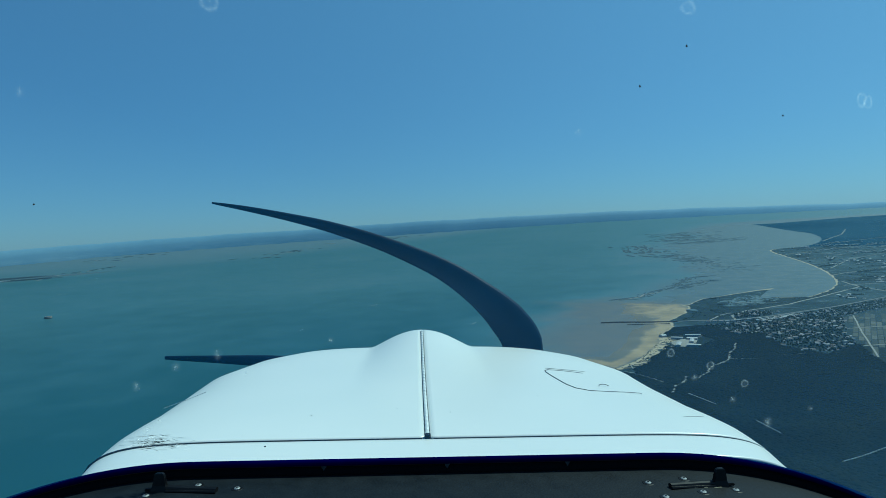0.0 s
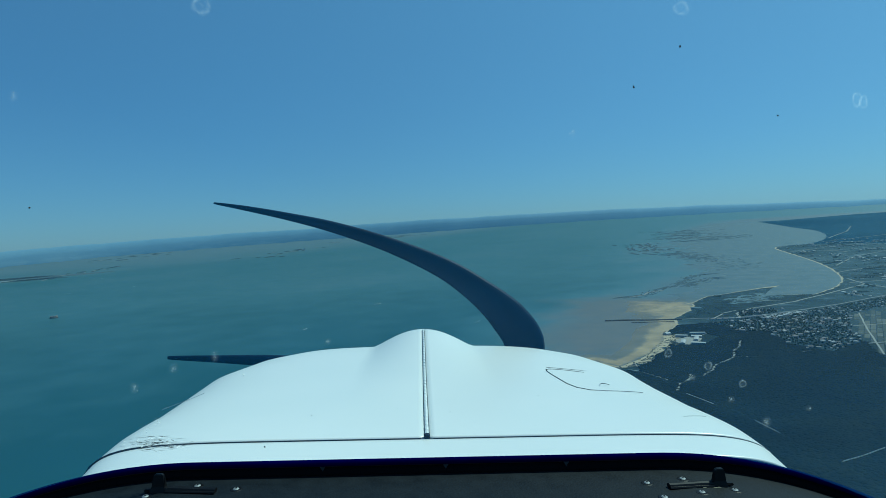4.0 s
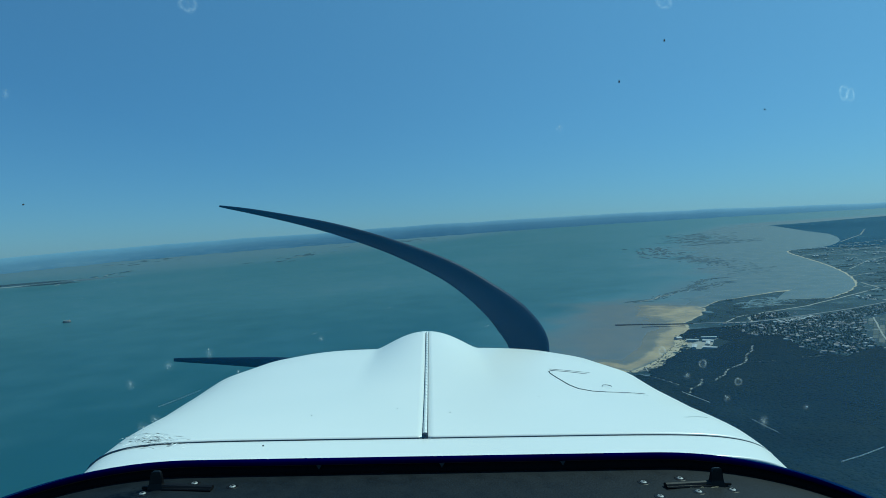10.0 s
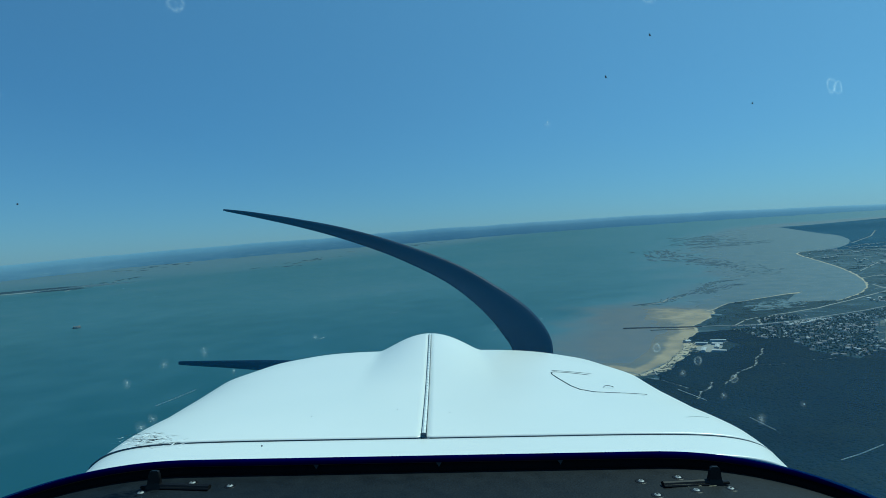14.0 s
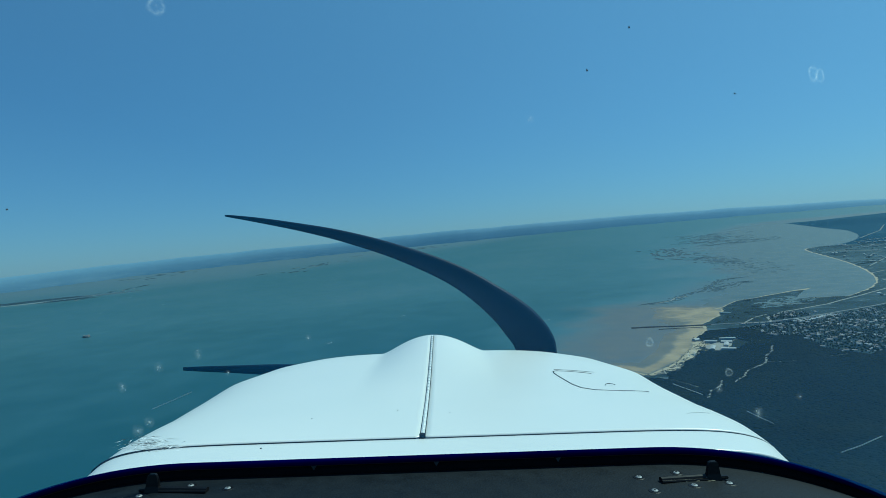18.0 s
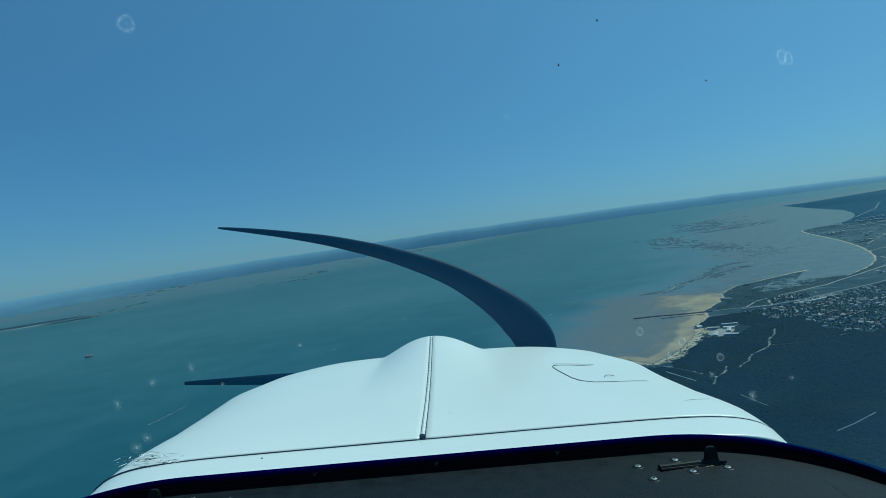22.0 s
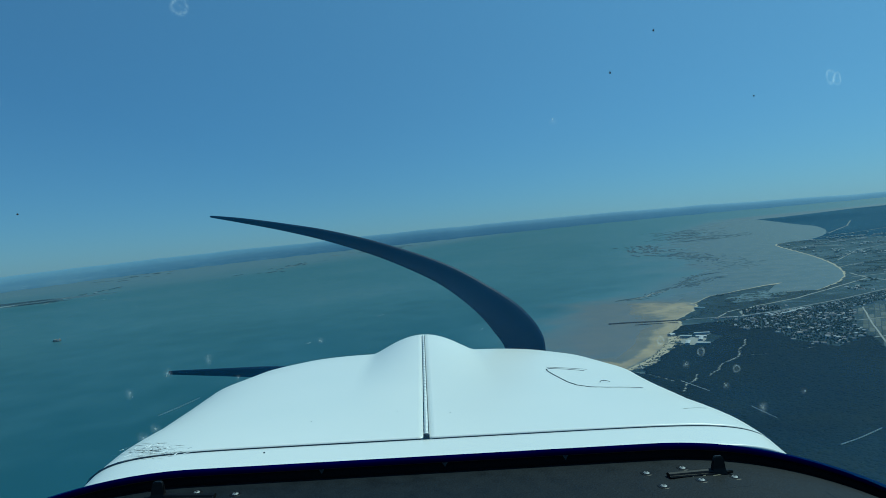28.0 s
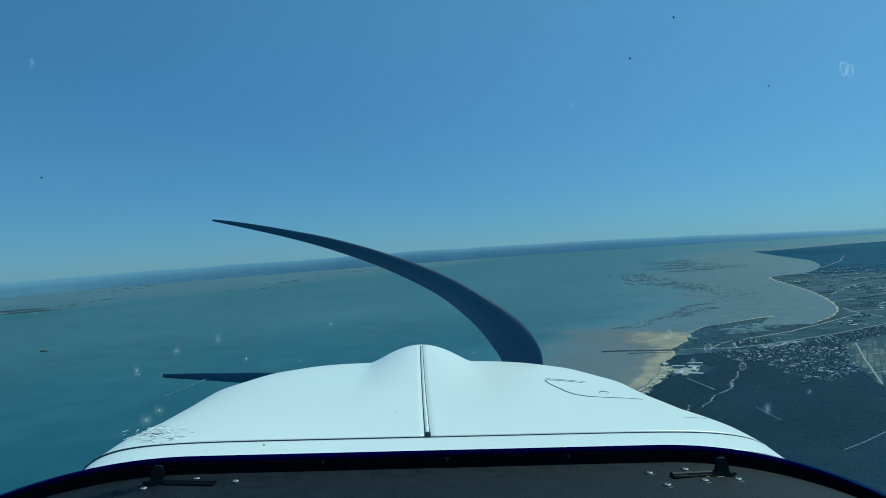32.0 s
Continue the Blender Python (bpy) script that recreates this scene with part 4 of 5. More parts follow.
# oyster racks in ragged clumps along the channels of the flats
def racks(line, wide, count, size, seed, lean=0.0):
    """Low dark clumps strewn along a line, each an uneven patch drawn out along it."""
    r = np.random.RandomState(seed)
    q = np.asarray(line, float)
    leg = np.linalg.norm(np.diff(q, axis=0), axis=1)
    run = np.concatenate([[0], np.cumsum(leg)])
    verts, faces = [], []
    for _ in range(int(count * 1.8)):
        u = r.uniform(0, run[-1])
        k = min(int(np.searchsorted(run, u, "right")) - 1, len(leg) - 1)
        way = (q[k + 1] - q[k]) / leg[k]
        at = q[k] + way * (u - run[k]) + np.array([-way[1], way[0]]) * r.normal(0, wide * 0.5)
        a = math.atan2(way[1], way[0]) + lean + r.normal(0, 0.12)
        sx, sy = size[0] * r.uniform(0.25, 0.9), size[1] * r.uniform(0.2, 0.62)
        t = np.arange(9) / 9 * 2 * math.pi
        wob = r.uniform(0.6, 1.25, 9)
        g = np.column_stack([at[0] + sx * wob * np.cos(t) * math.cos(a) - sy * wob * np.sin(t) * math.sin(a),
                             at[1] + sx * wob * np.cos(t) * math.sin(a) + sy * wob * np.sin(t) * math.cos(a)])
        n = len(verts)
        verts += [tuple(w) for w in to_world(g, -0.8)[0]] + [tuple(w) for w in to_world(at + (g - at) * 0.9, 1.0)[0]]
        faces += [(n + i, n + (i + 1) % 9, n + 9 + (i + 1) % 9, n + 9 + i) for i in range(9)] + [tuple(n + 9 + i for i in range(9))]
    ob = link_mesh("oyster_racks", verts, faces, M["bed"])
    return tagged(ob, "dark ragged clumps of oyster racks on the mudflat", "oyster racks", "oyster beds", kind="stuff")


racks([(1020, 3000), (1207, 3052), (1324, 3206), (1529, 3386), (1700, 3640), (1868, 3874), (2033, 3908)], 40, 75, (60, 13), 1)
racks([(1504, 3300), (1700, 3480), (1860, 3640), (1900, 3590)], 60, 45, (55, 11), 2)
racks([(3265, 8745), (2762, 6947), (2693, 6252)], 300, 38, (230, 55), 3)
racks([(2693, 6252), (2746, 5969), (2596, 5357), (2661, 5221)], 190, 60, (95, 32), 4)
racks([(2640, 5300), (2516, 4783), (2451, 4320)], 230, 42, (60, 22), 5)
racks([(2250, 4250), (2420, 4060)], 240, 14, (34, 12), 6)
racks([(4300, 9500), (5100, 11000), (6500, 14600)], 700, 60, (330, 110), 7, -0.5)
racks([(4000, 8600), (4600, 8900), (5250, 9600)], 420, 34, (260, 70), 8)
# the pale channel winding between them
ribbon("creek", [(1090, 2990), (1135, 3020), (1200, 3055), (1250, 3140), (1290, 3160), (1360, 3190)], 9, M["track"], "pale winding tidal creek between the oyster racks", "creek", 1.1)

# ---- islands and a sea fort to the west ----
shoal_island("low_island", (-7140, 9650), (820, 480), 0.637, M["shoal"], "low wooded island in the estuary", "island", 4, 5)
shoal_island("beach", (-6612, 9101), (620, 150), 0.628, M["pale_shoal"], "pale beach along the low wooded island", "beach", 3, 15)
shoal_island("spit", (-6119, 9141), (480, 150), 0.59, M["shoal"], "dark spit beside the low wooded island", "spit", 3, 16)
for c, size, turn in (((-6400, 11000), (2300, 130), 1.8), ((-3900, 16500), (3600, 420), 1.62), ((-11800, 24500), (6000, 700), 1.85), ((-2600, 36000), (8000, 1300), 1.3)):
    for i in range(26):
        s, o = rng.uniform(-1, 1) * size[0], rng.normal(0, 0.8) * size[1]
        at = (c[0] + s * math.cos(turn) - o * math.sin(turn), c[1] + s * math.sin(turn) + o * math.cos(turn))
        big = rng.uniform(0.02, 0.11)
        shoal_island("shoal", at, (size[0] * big, size[1] * rng.uniform(0.06, 0.22)), turn + rng.normal(0, 0.12), M["pale_shoal"] if i % 4 == 0 else M["shoal"], "low shoal off the mainland shore, tinted for haze", "shoal", 3, i + int(-c[0]))
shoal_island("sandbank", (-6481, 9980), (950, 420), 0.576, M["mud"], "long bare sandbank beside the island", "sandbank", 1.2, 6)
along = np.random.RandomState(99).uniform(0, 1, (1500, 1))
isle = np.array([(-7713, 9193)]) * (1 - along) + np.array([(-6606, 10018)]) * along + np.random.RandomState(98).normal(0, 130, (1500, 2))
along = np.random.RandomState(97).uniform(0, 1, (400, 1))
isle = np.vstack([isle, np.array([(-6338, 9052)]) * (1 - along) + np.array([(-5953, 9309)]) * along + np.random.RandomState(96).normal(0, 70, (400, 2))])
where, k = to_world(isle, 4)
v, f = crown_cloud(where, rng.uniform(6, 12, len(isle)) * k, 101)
# island trees take the haze-tinted shoal colour
tagged(tri_mesh("island_wood", v, f, M["shoal"]), "trees covering the low island, tinted for haze", "wood", kind="stuff")


def sea_fort(at):
    """An oval stone fort: ring wall with rows of embrasures round a court, on a rubble base."""
    w, k = to_world([at], 0)
    root = tagged(new("sea_fort"), "oval pale stone fort standing in open water", "fort")
    root.matrix_basis = pose(*w[0], 0, 0, 30) @ Matrix.Diagonal((k[0] * 0.62, k[0] * 0.62, k[0] * 0.62, 1))

    def oval(a, b, z, n=40):
        return [(math.copysign(abs(math.cos(t)) ** 0.8, math.cos(t)) * a, math.copysign(abs(math.sin(t)) ** 0.8, math.sin(t)) * b, z)
                for t in (2 * math.pi * i / n for i in range(n))]
    part("wall", loft([oval(34, 16, -1), oval(34, 16, 20), oval(33, 15, 20.4), oval(22, 7, 20.4), oval(22, 7, 2)], caps=False), M["pale_stone"], root)
    part("base", loft([oval(40, 21, -2), oval(39, 20, 1.5), oval(33, 15, 1.8)], caps=False), M["stone"], root, "dark rubble base")
    part("court", loft([oval(23, 8, 1), oval(23, 8, 2)]), M["stone"], root)
    part("tower", box(5, 5, 8, (24, 0, 23), 0.3), M["pale_stone"], root, "square watch tower")
    for lev in (5, 10, 15):
        for i in range(16):
            t = 2 * math.pi * (i + 0.5) / 16
            x, y, _ = oval(34.05, 16.05, 0, 16)[i]
            part("embrasure", box(2.0, 2.0, 2.2, (x, y, lev)), M["black"], root)
    return root


sea_fort((-2445, 3756))


def boat(at, length, turn):
    """A small pleasure boat with hull, cabin and wake."""
    w, k = to_world([at], 0.2)
    root = tagged(new("boat"), "small white motor boat on open water", "boat", "boats on the estuary")
    root.matrix_basis = pose(*w[0], 0, 0, turn) @ Matrix.Diagonal((k[0], k[0], k[0], 1))
    hull = [[(x, y * b, z) for y, z in ((-1, 0.9), (-0.8, 0), (0, -0.3), (0.8, 0), (1, 0.9))]
            for x, b in ((-length / 2, 1.2), (0, 1.5), (length * 0.35, 1.0), (length / 2, 0.08))]
    part("hull", loft(hull), M["foam"], root)
    wake = [[(x, -w, 0.05), (x, w, 0.05), (x, w * 0.9, 0.2), (x, -w * 0.9, 0.2)] for x, w in ((-length * 4, 0.25), (-length * 2.5, 0.8), (-length * 1.2, 0.9), (-length * 0.5, 0.5))]
    part("wake", loft(wake), M["foam"], root, "thin white foam wake")
    part("cabin", box(length * 0.3, 1.8, 1.3, (-length * 0.05, 0, 1.4), 0.15), M["foam"], root)
    return root


for at, ln, turn in (((-4684, 8403), 40, 40), ((-576, 2648), 10, 70), ((322, 3041), 12, 10), ((479, 2756), 14, 20), ((234, 2545), 11, 60), ((-3158, 6241), 24, 0),
                     ((-3561, 5772), 22, 30), ((-286, 3420), 14, 45), ((1500, 3300), 10, 45)):
    boat(at, ln, turn)

# ---- the aeroplane ----
# Its own axes: x to starboard, y ahead, z up, from the eye at rest.
FRAME = REST @ (pose(0.015, 0, 0, 0, 0, -1.4) @ pose(0, 0, 0, 90) @ pose(0, 0, 0, 0, 0, -1.4)).inverted()
FRAME = FRAME @ pose(-0.0210, 0.0009, -0.0033) @ pose(0, 0, 0, -0.253, -0.378, -0.928)
plane = tagged(new("aeroplane"), "white light aeroplane in flight over the estuary", "aeroplane")
plane.matrix_basis = FRAME

# stations of the cowling: y, half width, top, fullness
STATIONS = [(0.80, 0.56, -0.316, 8.5), (0.90, 0.572, -0.320, 8.5), (1.0, 0.60, -0.327, 8.5), (1.15, 0.64, -0.334, 7.0), (1.35, 0.675, -0.344, 5.3),
            (1.6, 0.708, -0.356, 4.7), (1.85, 0.735, -0.364, 4.3), (2.05, 0.70, -0.371, 4.0), (2.15, 0.655, -0.377, 3.7), (2.2, 0.60, -0.392, 3.0),
            (2.225, 0.54, -0.43, 2.6)]


def station(y):
    ys = [s[0] for s in STATIONS]
    return [float(np.interp(y, ys, [s[i] for s in STATIONS])) for i in (1, 2, 3)]


def hump(x, y):
    """The fairing behind the spinner, which swells out of the cowling towards the nose."""
    grow = min(1.0, max(0.0, (y - 1.25) / 0.85)) ** 1.5
    fade = 1.0 if y < 2.15 else max(0.0, 1 - (y - 2.15) / 0.12)
    t = min(1.0, abs(x) / 0.185)
    return 0.064 * grow * fade * (1 - t * t) ** 1.35


def swell(y):
    t = min(1.0, max(0.0, (1.8 - y) / 0.8))
    return t * t * (3 - 2 * t)


def cowl_top(x, y):
    w, top, full = station(y)
    if x > 0:                                    # starboard side widened by the windscreen to fit the outline in the camera's view
        w *= 1 + 0.055 * swell(y)
    else:
        w *= 0.986
    t = min(0.9999, abs(x) / w)
    return top - 0.26 * (1 - (1 - t ** full) ** (1 / full)) + hump(x, y)


def cowl_rows(y0, y1, rows, lift=0.0, k0=-60, k1=60):
    out = []
    for i in range(rows + 1):
        y = y0 + (y1 - y0) * i / rows
        w = station(y)[0]
        right, w = w * (1 + 0.055 * swell(y)), w * 0.986
        xs = [(w if k < 0 else right) * 0.9999 * math.sin(math.pi / 2 * k / 60) for k in range(k0, k1 + 1)]
        out.append([(x, y, cowl_top(x, y) + lift) for x in xs])
    return out


def shell(rows, depth):
    """An open skin given thickness downwards, with a closed rim."""
    bm = bmesh.new()
    up = [[bm.verts.new(p) for p in r] for r in rows]
    lo = [[bm.verts.new((p[0] * 0.99, p[1], p[2] - depth)) for p in r] for r in rows]
    n = len(rows[0])
    for a, b in zip(up, up[1:]):
        for i in range(n - 1):
            bm.faces.new((a[i], a[i + 1], b[i + 1], b[i]))
    for a, b in zip(lo, lo[1:]):
        for i in range(n - 1):
            bm.faces.new((a[i], b[i], b[i + 1], a[i + 1]))
    for a, b in ((up[0], lo[0]), (up[-1], lo[-1])):
        for i in range(n - 1):
            bm.faces.new((a[i], a[i + 1], b[i + 1], b[i]))
    for j in (0, n - 1):
        for i in range(len(rows) - 1):
            bm.faces.new((up[i][j], up[i + 1][j], lo[i + 1][j], lo[i][j]))
    bmesh.ops.recalc_face_normals(bm, faces=bm.faces)
    return bm


for k0, k1 in ((-60, 0), (0, 60)):
    part("cowling_panel", shell(cowl_rows(1.0070, 2.225, 90, 0, k0, k1), 0.004), M["paint"], plane, "white painted engine cowling half with a central hump", True)
part("scuttle", shell(cowl_rows(0.884, 0.9990, 14, -0.001), 0.004), M["paint"], plane, "white scuttle panel ahead of the windscreen", True)
# dark floor of the joint between the two skins
part("panel_gap", shell(cowl_rows(0.985, 1.02, 2, -0.009), 0.003), M["groove"], plane, "dark joint between cowling and scuttle", True)

# dark tube added along the joint to deepen its shade
for x0, x1, r in ((-0.585, -0.01, 0.0014), (0.01, 0.62, 0.001)):
    run = np.linspace(x0, x1, 40)
    wide = [r * (1 + 2.2 * max(0.0, -x - 0.44) / 0.145) for x in run]      # the dark line widens towards the port shoulder
    part("joint_sealant", tube([(x, 1.003, cowl_top(x, 1.003) - 0.0012) for x in run], wide, 6), M["groove"], plane, "dark line laid in the joint for its shade")

# lower nose and body, plain
rings = []
for y, w, zt, zb in ((2.22, 0.5, -0.5, -0.85), (2.1, 0.6, -0.56, -1.0), (1.6, 0.675, -0.56, -1.12), (1.0, 0.63, -0.54, -1.15), (0.2, 0.62, -0.5, -1.15),
                     (-0.8, 0.6, -0.5, -1.1), (-2.2, 0.42, -0.45, -0.95), (-4.2, 0.12, -0.4, -0.6)):
    zc, h = (zt + zb) / 2, (zt - zb) / 2
    rings.append([(w * math.copysign(abs(math.cos(a)) ** 0.6, math.cos(a)), y, zc + h * math.copysign(abs(math.sin(a)) ** 0.6, math.sin(a)))
                  for a in (2 * math.pi * i / 32 for i in range(32))])
part("fuselage", loft(rings), M["paint"], plane, "plain white lower fuselage", True)

# piano hinge down the middle of the cowling
hinge = part("hinge", tube([(0, y, cowl_top(0, y) + 0.0015) for y in np.linspace(1.012, 2.09, 40)], 0.0018, 6), M["groove"], plane, "piano hinge of knuckles along the middle")
for s in (-1, 1):
    part("leaf", tube([(s * 0.0042, y, cowl_top(s * 0.0042, y) + 0.0004) for y in np.linspace(1.012, 2.09, 40)], 0.0007, 5), M["groove"], hinge, "dark edge of the hinge leaf")
pitch_y = np.linspace(1.024, 2.08, 34)
kn = None
for y in pitch_y:
    z = cowl_top(0, y)
    if kn is None:
        kn = part("knuckle", tube([(0, -0.0125, 0), (0, -0.0105, 0), (0, 0.0105, 0), (0, 0.0125, 0)], [0.0024, 0.0036, 0.0036, 0.0024], 8), M["hinge"], hinge)
        data = kn.data
    else:
        kn = new("knuckle", data)
        kn.parent = hinge
    kn.matrix_basis = pose(0, y, z + 0.0025)
part("end_bolt", tube([(0, 1.006, cowl_top(0, 1.006) - 0.004), (0, 1.006, cowl_top(0, 1.006) + 0.006), (0, 1.006, cowl_top(0, 1.006) + 0.007)], [0.0055, 0.0055, 0.0035], 10), M["groove"], hinge,
     "dark bolt head at the hinge end")

# oil filler door: its outline is a narrow dark gap
def on_cowl(pts, lift=0.0006, n=10):
    out = []
    for a, b in zip(pts[:-1], pts[1:]):
        for i in range(n):
            x, y = a[0] + (b[0] - a[0]) * i / n, a[1] + (b[1] - a[1]) * i / n
            out.append((x, y, cowl_top(x, y) + lift))
    x, y = pts[-1]
    return out + [(x, y, cowl_top(x, y) + lift)]


door_line = [(0.455, 1.63), (0.40, 1.655), (0.362, 1.665), (0.352, 1.655), (0.349, 1.63), (0.353, 1.56), (0.362, 1.455), (0.374, 1.408), (0.40, 1.380), (0.435, 1.374), (0.48, 1.378), (0.53, 1.386)]
door_rows = []
for i in range(15):
    y = 1.37 + (1.66 - 1.37) * i / 14
    x0 = float(np.interp(y, [1.366, 1.38, 1.408, 1.455, 1.63, 1.66], [0.435, 0.40, 0.374, 0.362, 0.350, 0.36])) + 0.002
    x1 = 0.532 - (y - 1.37) * 0.12
    door_rows.append([(x0 + (x1 - x0) * k / 12, y, cowl_top(x0 + (x1 - x0) * k / 12, y) + 0.0004) for k in range(13)])
door = part("access_door", shell(door_rows, 0.001), M["paint"], plane, "small white oil filler door")
part("door_gap", tube(on_cowl(door_line), 0.0014, 5, 0.6), M["groove"], door, "dark gap round the door")
part("latch", tube([(0.452 + 0.012 * math.cos(a), 1.43 + 0.02 * math.sin(a), cowl_top(0.452, 1.43) + 0.003) for a in np.linspace(0.2, 2.9, 9)], 0.0008, 5), M["groove"], door, "curved dark latch pull")
part("scratch", tube(on_cowl([(0.36, 1.69), (0.47, 1.655)]), 0.0005, 4), M["groove"], plane, "fine dark scratch in the paint")
part("scratch", tube(on_cowl([(0.515, 1.135), (0.575, 1.165)], 0.0001), 0.0004, 4), M["groove"], plane, "fine dark scratch in the paint")
for x, y in ((-0.06, 1.22), (-0.23, 1.17), (0.26, 1.32), (0.05, 1.18), (-0.27, 0.97)):
    part("paint_chip", tube([(x, y, cowl_top(x, y) - 0.001), (x, y, cowl_top(x, y) + 0.0006)], [0.0016, 0.0011], 7), M["groove"], plane, "small dark paint chip")


# base of the windscreen
def drop(x):
    return 0.65 * max(0.0, abs(x) - 0.34) ** 2


xs = np.linspace(-0.76, 0.76, 61)
seal = part("windscreen_seal", tube([(x, 0.868, -0.327 - drop(x)) for x in xs], 0.011, 10, 1.05), M["rubber"], plane, "black rubber seal along the windscreen base", True)
part("trim_line", tube([(x, 0.858, -0.3115 - drop(x)) for x in xs], 0.0052, 8, 1.0), M["navy"], plane, "thin navy blue trim line", True)
for x in (-0.155, 0.026, 0.206):
    clip = bmesh.new()
    vs = [clip.verts.new(c) for c in ((x - 0.004, 0.856, -0.3155), (x + 0.004, 0.856, -0.3155), (x, 0.856, -0.322), (x - 0.004, 0.853, -0.3155), (x + 0.004, 0.853, -0.3155), (x, 0.853, -0.322))]
    for f in ((0, 1, 2), (3, 5, 4), (0, 2, 5, 3), (1, 4, 5, 2), (0, 3, 4, 1)):
        clip.faces.new([vs[i] for i in f])
    part("clip", clip, M["clip"], seal, "small triangular clip")
part("end_frame", tube([(-0.76, 0.868, -0.327 - drop(0.76)), (-0.80, 0.7, -0.3), (-0.80, 0.2, -0.2)], 0.014, 8), M["rubber"], plane, "black windscreen side frame")
part("end_frame", tube([(0.76, 0.868, -0.327 - drop(0.76)), (0.82, 0.7, -0.3), (0.82, 0.2, -0.2)], 0.014, 8), M["rubber"], plane, "black windscreen side frame")


def shelf_z(x, y):
    return -0.3295 - drop(x) + 0.012 * (0.86 - y)


rows = [[(x, y, shelf_z(x, y)) for x in np.linspace(-0.74, 0.74, 81)] for y in np.linspace(0.35, 0.866, 24)]
glareshield = part("glareshield", shell(rows, 0.02), M["leather"], plane, "dark brown leatherette glareshield, tinted with sky sheen", True)


def screw(x, y):
    ob = part("screw", tube([(0, 0, 0), (0, 0, 0.0012), (0, 0, 0.0022)], [0.0044, 0.0044, 0.0030], 12), M["steel"], glareshield, "pale steel screw head")
    ob.matrix_basis = pose(x, y, shelf_z(x, y))
    slot = part("socket", box(0.0026, 0.0026, 0.0006, (0, 0, 0.0022)), M["black"], ob, "dark square socket")
    slot.matrix_basis = pose(0, 0, 0, 0, 0, x * 900)
    cup = part("cup_washer", tube([(0, 0, -0.0005), (0, 0, 0.0006)], [0.0092, 0.0072], 18), M["black"], glareshield, "black cup washer")
    cup.matrix_basis = pose(x, y, shelf_z(x, y))


for x, y in ((-0.337, 0.831), (-0.279, 0.817), (-0.396, 0.802), (0.297, 0.806), (0.354, 0.818), (0.413, 0.786), (0.36, 0.773), (0.302, 0.759)):
    screw(x + 0.011, y - 0.003)


def demister(x, y, end_x, end_y):
    """A demister slot with an upright fin at one end."""
    side = 1 if end_x > x else -1
    z = shelf_z(x, y)
    slot = part("demister_slot", tube([(x + side * 0.008, y, z + 0.004), (end_x, end_y, shelf_z(end_x, end_y) + 0.003)], 0.0048, 8, 0.7), M["black"], plane, "black demister slot with an upright fin")
    fin = [[(x - a, y - b, z + h), (x + a * 0.9, y - b, z + h), (x + a * 0.9, y + b, z + h), (x - a, y + b, z + h)]
           for a, b, h in ((0.0115, 0.006, 0), (0.0090, 0.004, 0.008), (0.0076, 0.003, 0.019), (0.0064, 0.0026, 0.0232), (0.004, 0.002, 0.0248))]
    part("fin", loft(fin), M["black"], slot, "upright black plastic fin")
    part("foot", box(0.012, 0.006, 0.004, (x - side * 0.014, y, z + 0.002), 0.001), M["black"], slot)
    part("lip", tube([(x + side * 0.01, y - 0.006, z + 0.002), (end_x, end_y - 0.006, shelf_z(end_x, end_y) + 0.002)], 0.0018, 6), M["black"], slot)


demister(-0.373, 0.815, -0.293, 0.806)
demister(0.409, 0.797, 0.332, 0.786)

for x, y, ln in ((0.352, 0.7835, 0.010), (0.368, 0.7850, 0.007), (0.383, 0.7862, 0.005), (0.402, 0.7885, 0.012)):
    run = [(x + ln * (f - 0.5), y + 0.1 * ln * (f - 0.5), shelf_z(x, y) + 0.0003) for f in (0, 0.25, 0.5, 0.75, 1)]
    part("foam", tube(run, [0.0004, 0.0012 * rng.uniform(0.7, 1.3), 0.0008, 0.0013 * rng.uniform(0.7, 1.3), 0.0003], 6, 0.4), M["crumb"], glareshield, "pale strip of dried foam along the slot")

# ---- propeller at rest, blades bent to fit the camera's rolling-shutter view ----
HUB = (0.0, 2.33, -0.56)
propeller = part("propeller", loft([[(HUB[0] + r * math.cos(a), HUB[1] + y, HUB[2] + r * math.sin(a)) for a in (2 * math.pi * i / 28 for i in range(28))]
                                    for y, r in ((-0.09, 0.13), (0, 0.135), (0.1, 0.11), (0.18, 0.07), (0.22, 0.02))]), M["paint"], plane,
                 "propeller with curved dark blades and a pale spinner", True)


def blade(name, line, widths):
    """A tapering curved blade with a lens-shaped section along a line in the disc, fitted to the camera's view."""
    pts = [Vector((x, HUB[1], z)) for x, z in line]
    fine, wide = [], []
    for i in range(len(pts) - 1):
        p0, p1, p2, p3 = pts[max(i - 1, 0)], pts[i], pts[i + 1], pts[min(i + 2, len(pts) - 1)]
        for k in range(6):
            t = k / 6
            fine.append(0.5 * (2 * p1 + (p2 - p0) * t + (2 * p0 - 5 * p1 + 4 * p2 - p3) * t * t + (3 * p1 - p0 - 3 * p2 + p3) * t ** 3))
            wide.append(widths[i] + (widths[i + 1] - widths[i]) * t)
    fine.append(pts[-1])
    wide.append(widths[-1])
    rings = []
    for i, q in enumerate(fine):
        way = (fine[min(i + 1, len(fine) - 1)] - fine[max(i - 1, 0)]).normalized()
        side = Vector((-way.z, 0, way.x))
        thick = 0.1 * wide[i] + 0.003
        rings.append([q + side * wide[i] / 2 * math.cos(a) + Vector((0, thick * math.sin(a), 0)) for a in (2 * math.pi * k / 12 for k in range(12))])
    return part(name, loft(rings), M["blade"], propeller, "dark blue-black tapering blade", True)


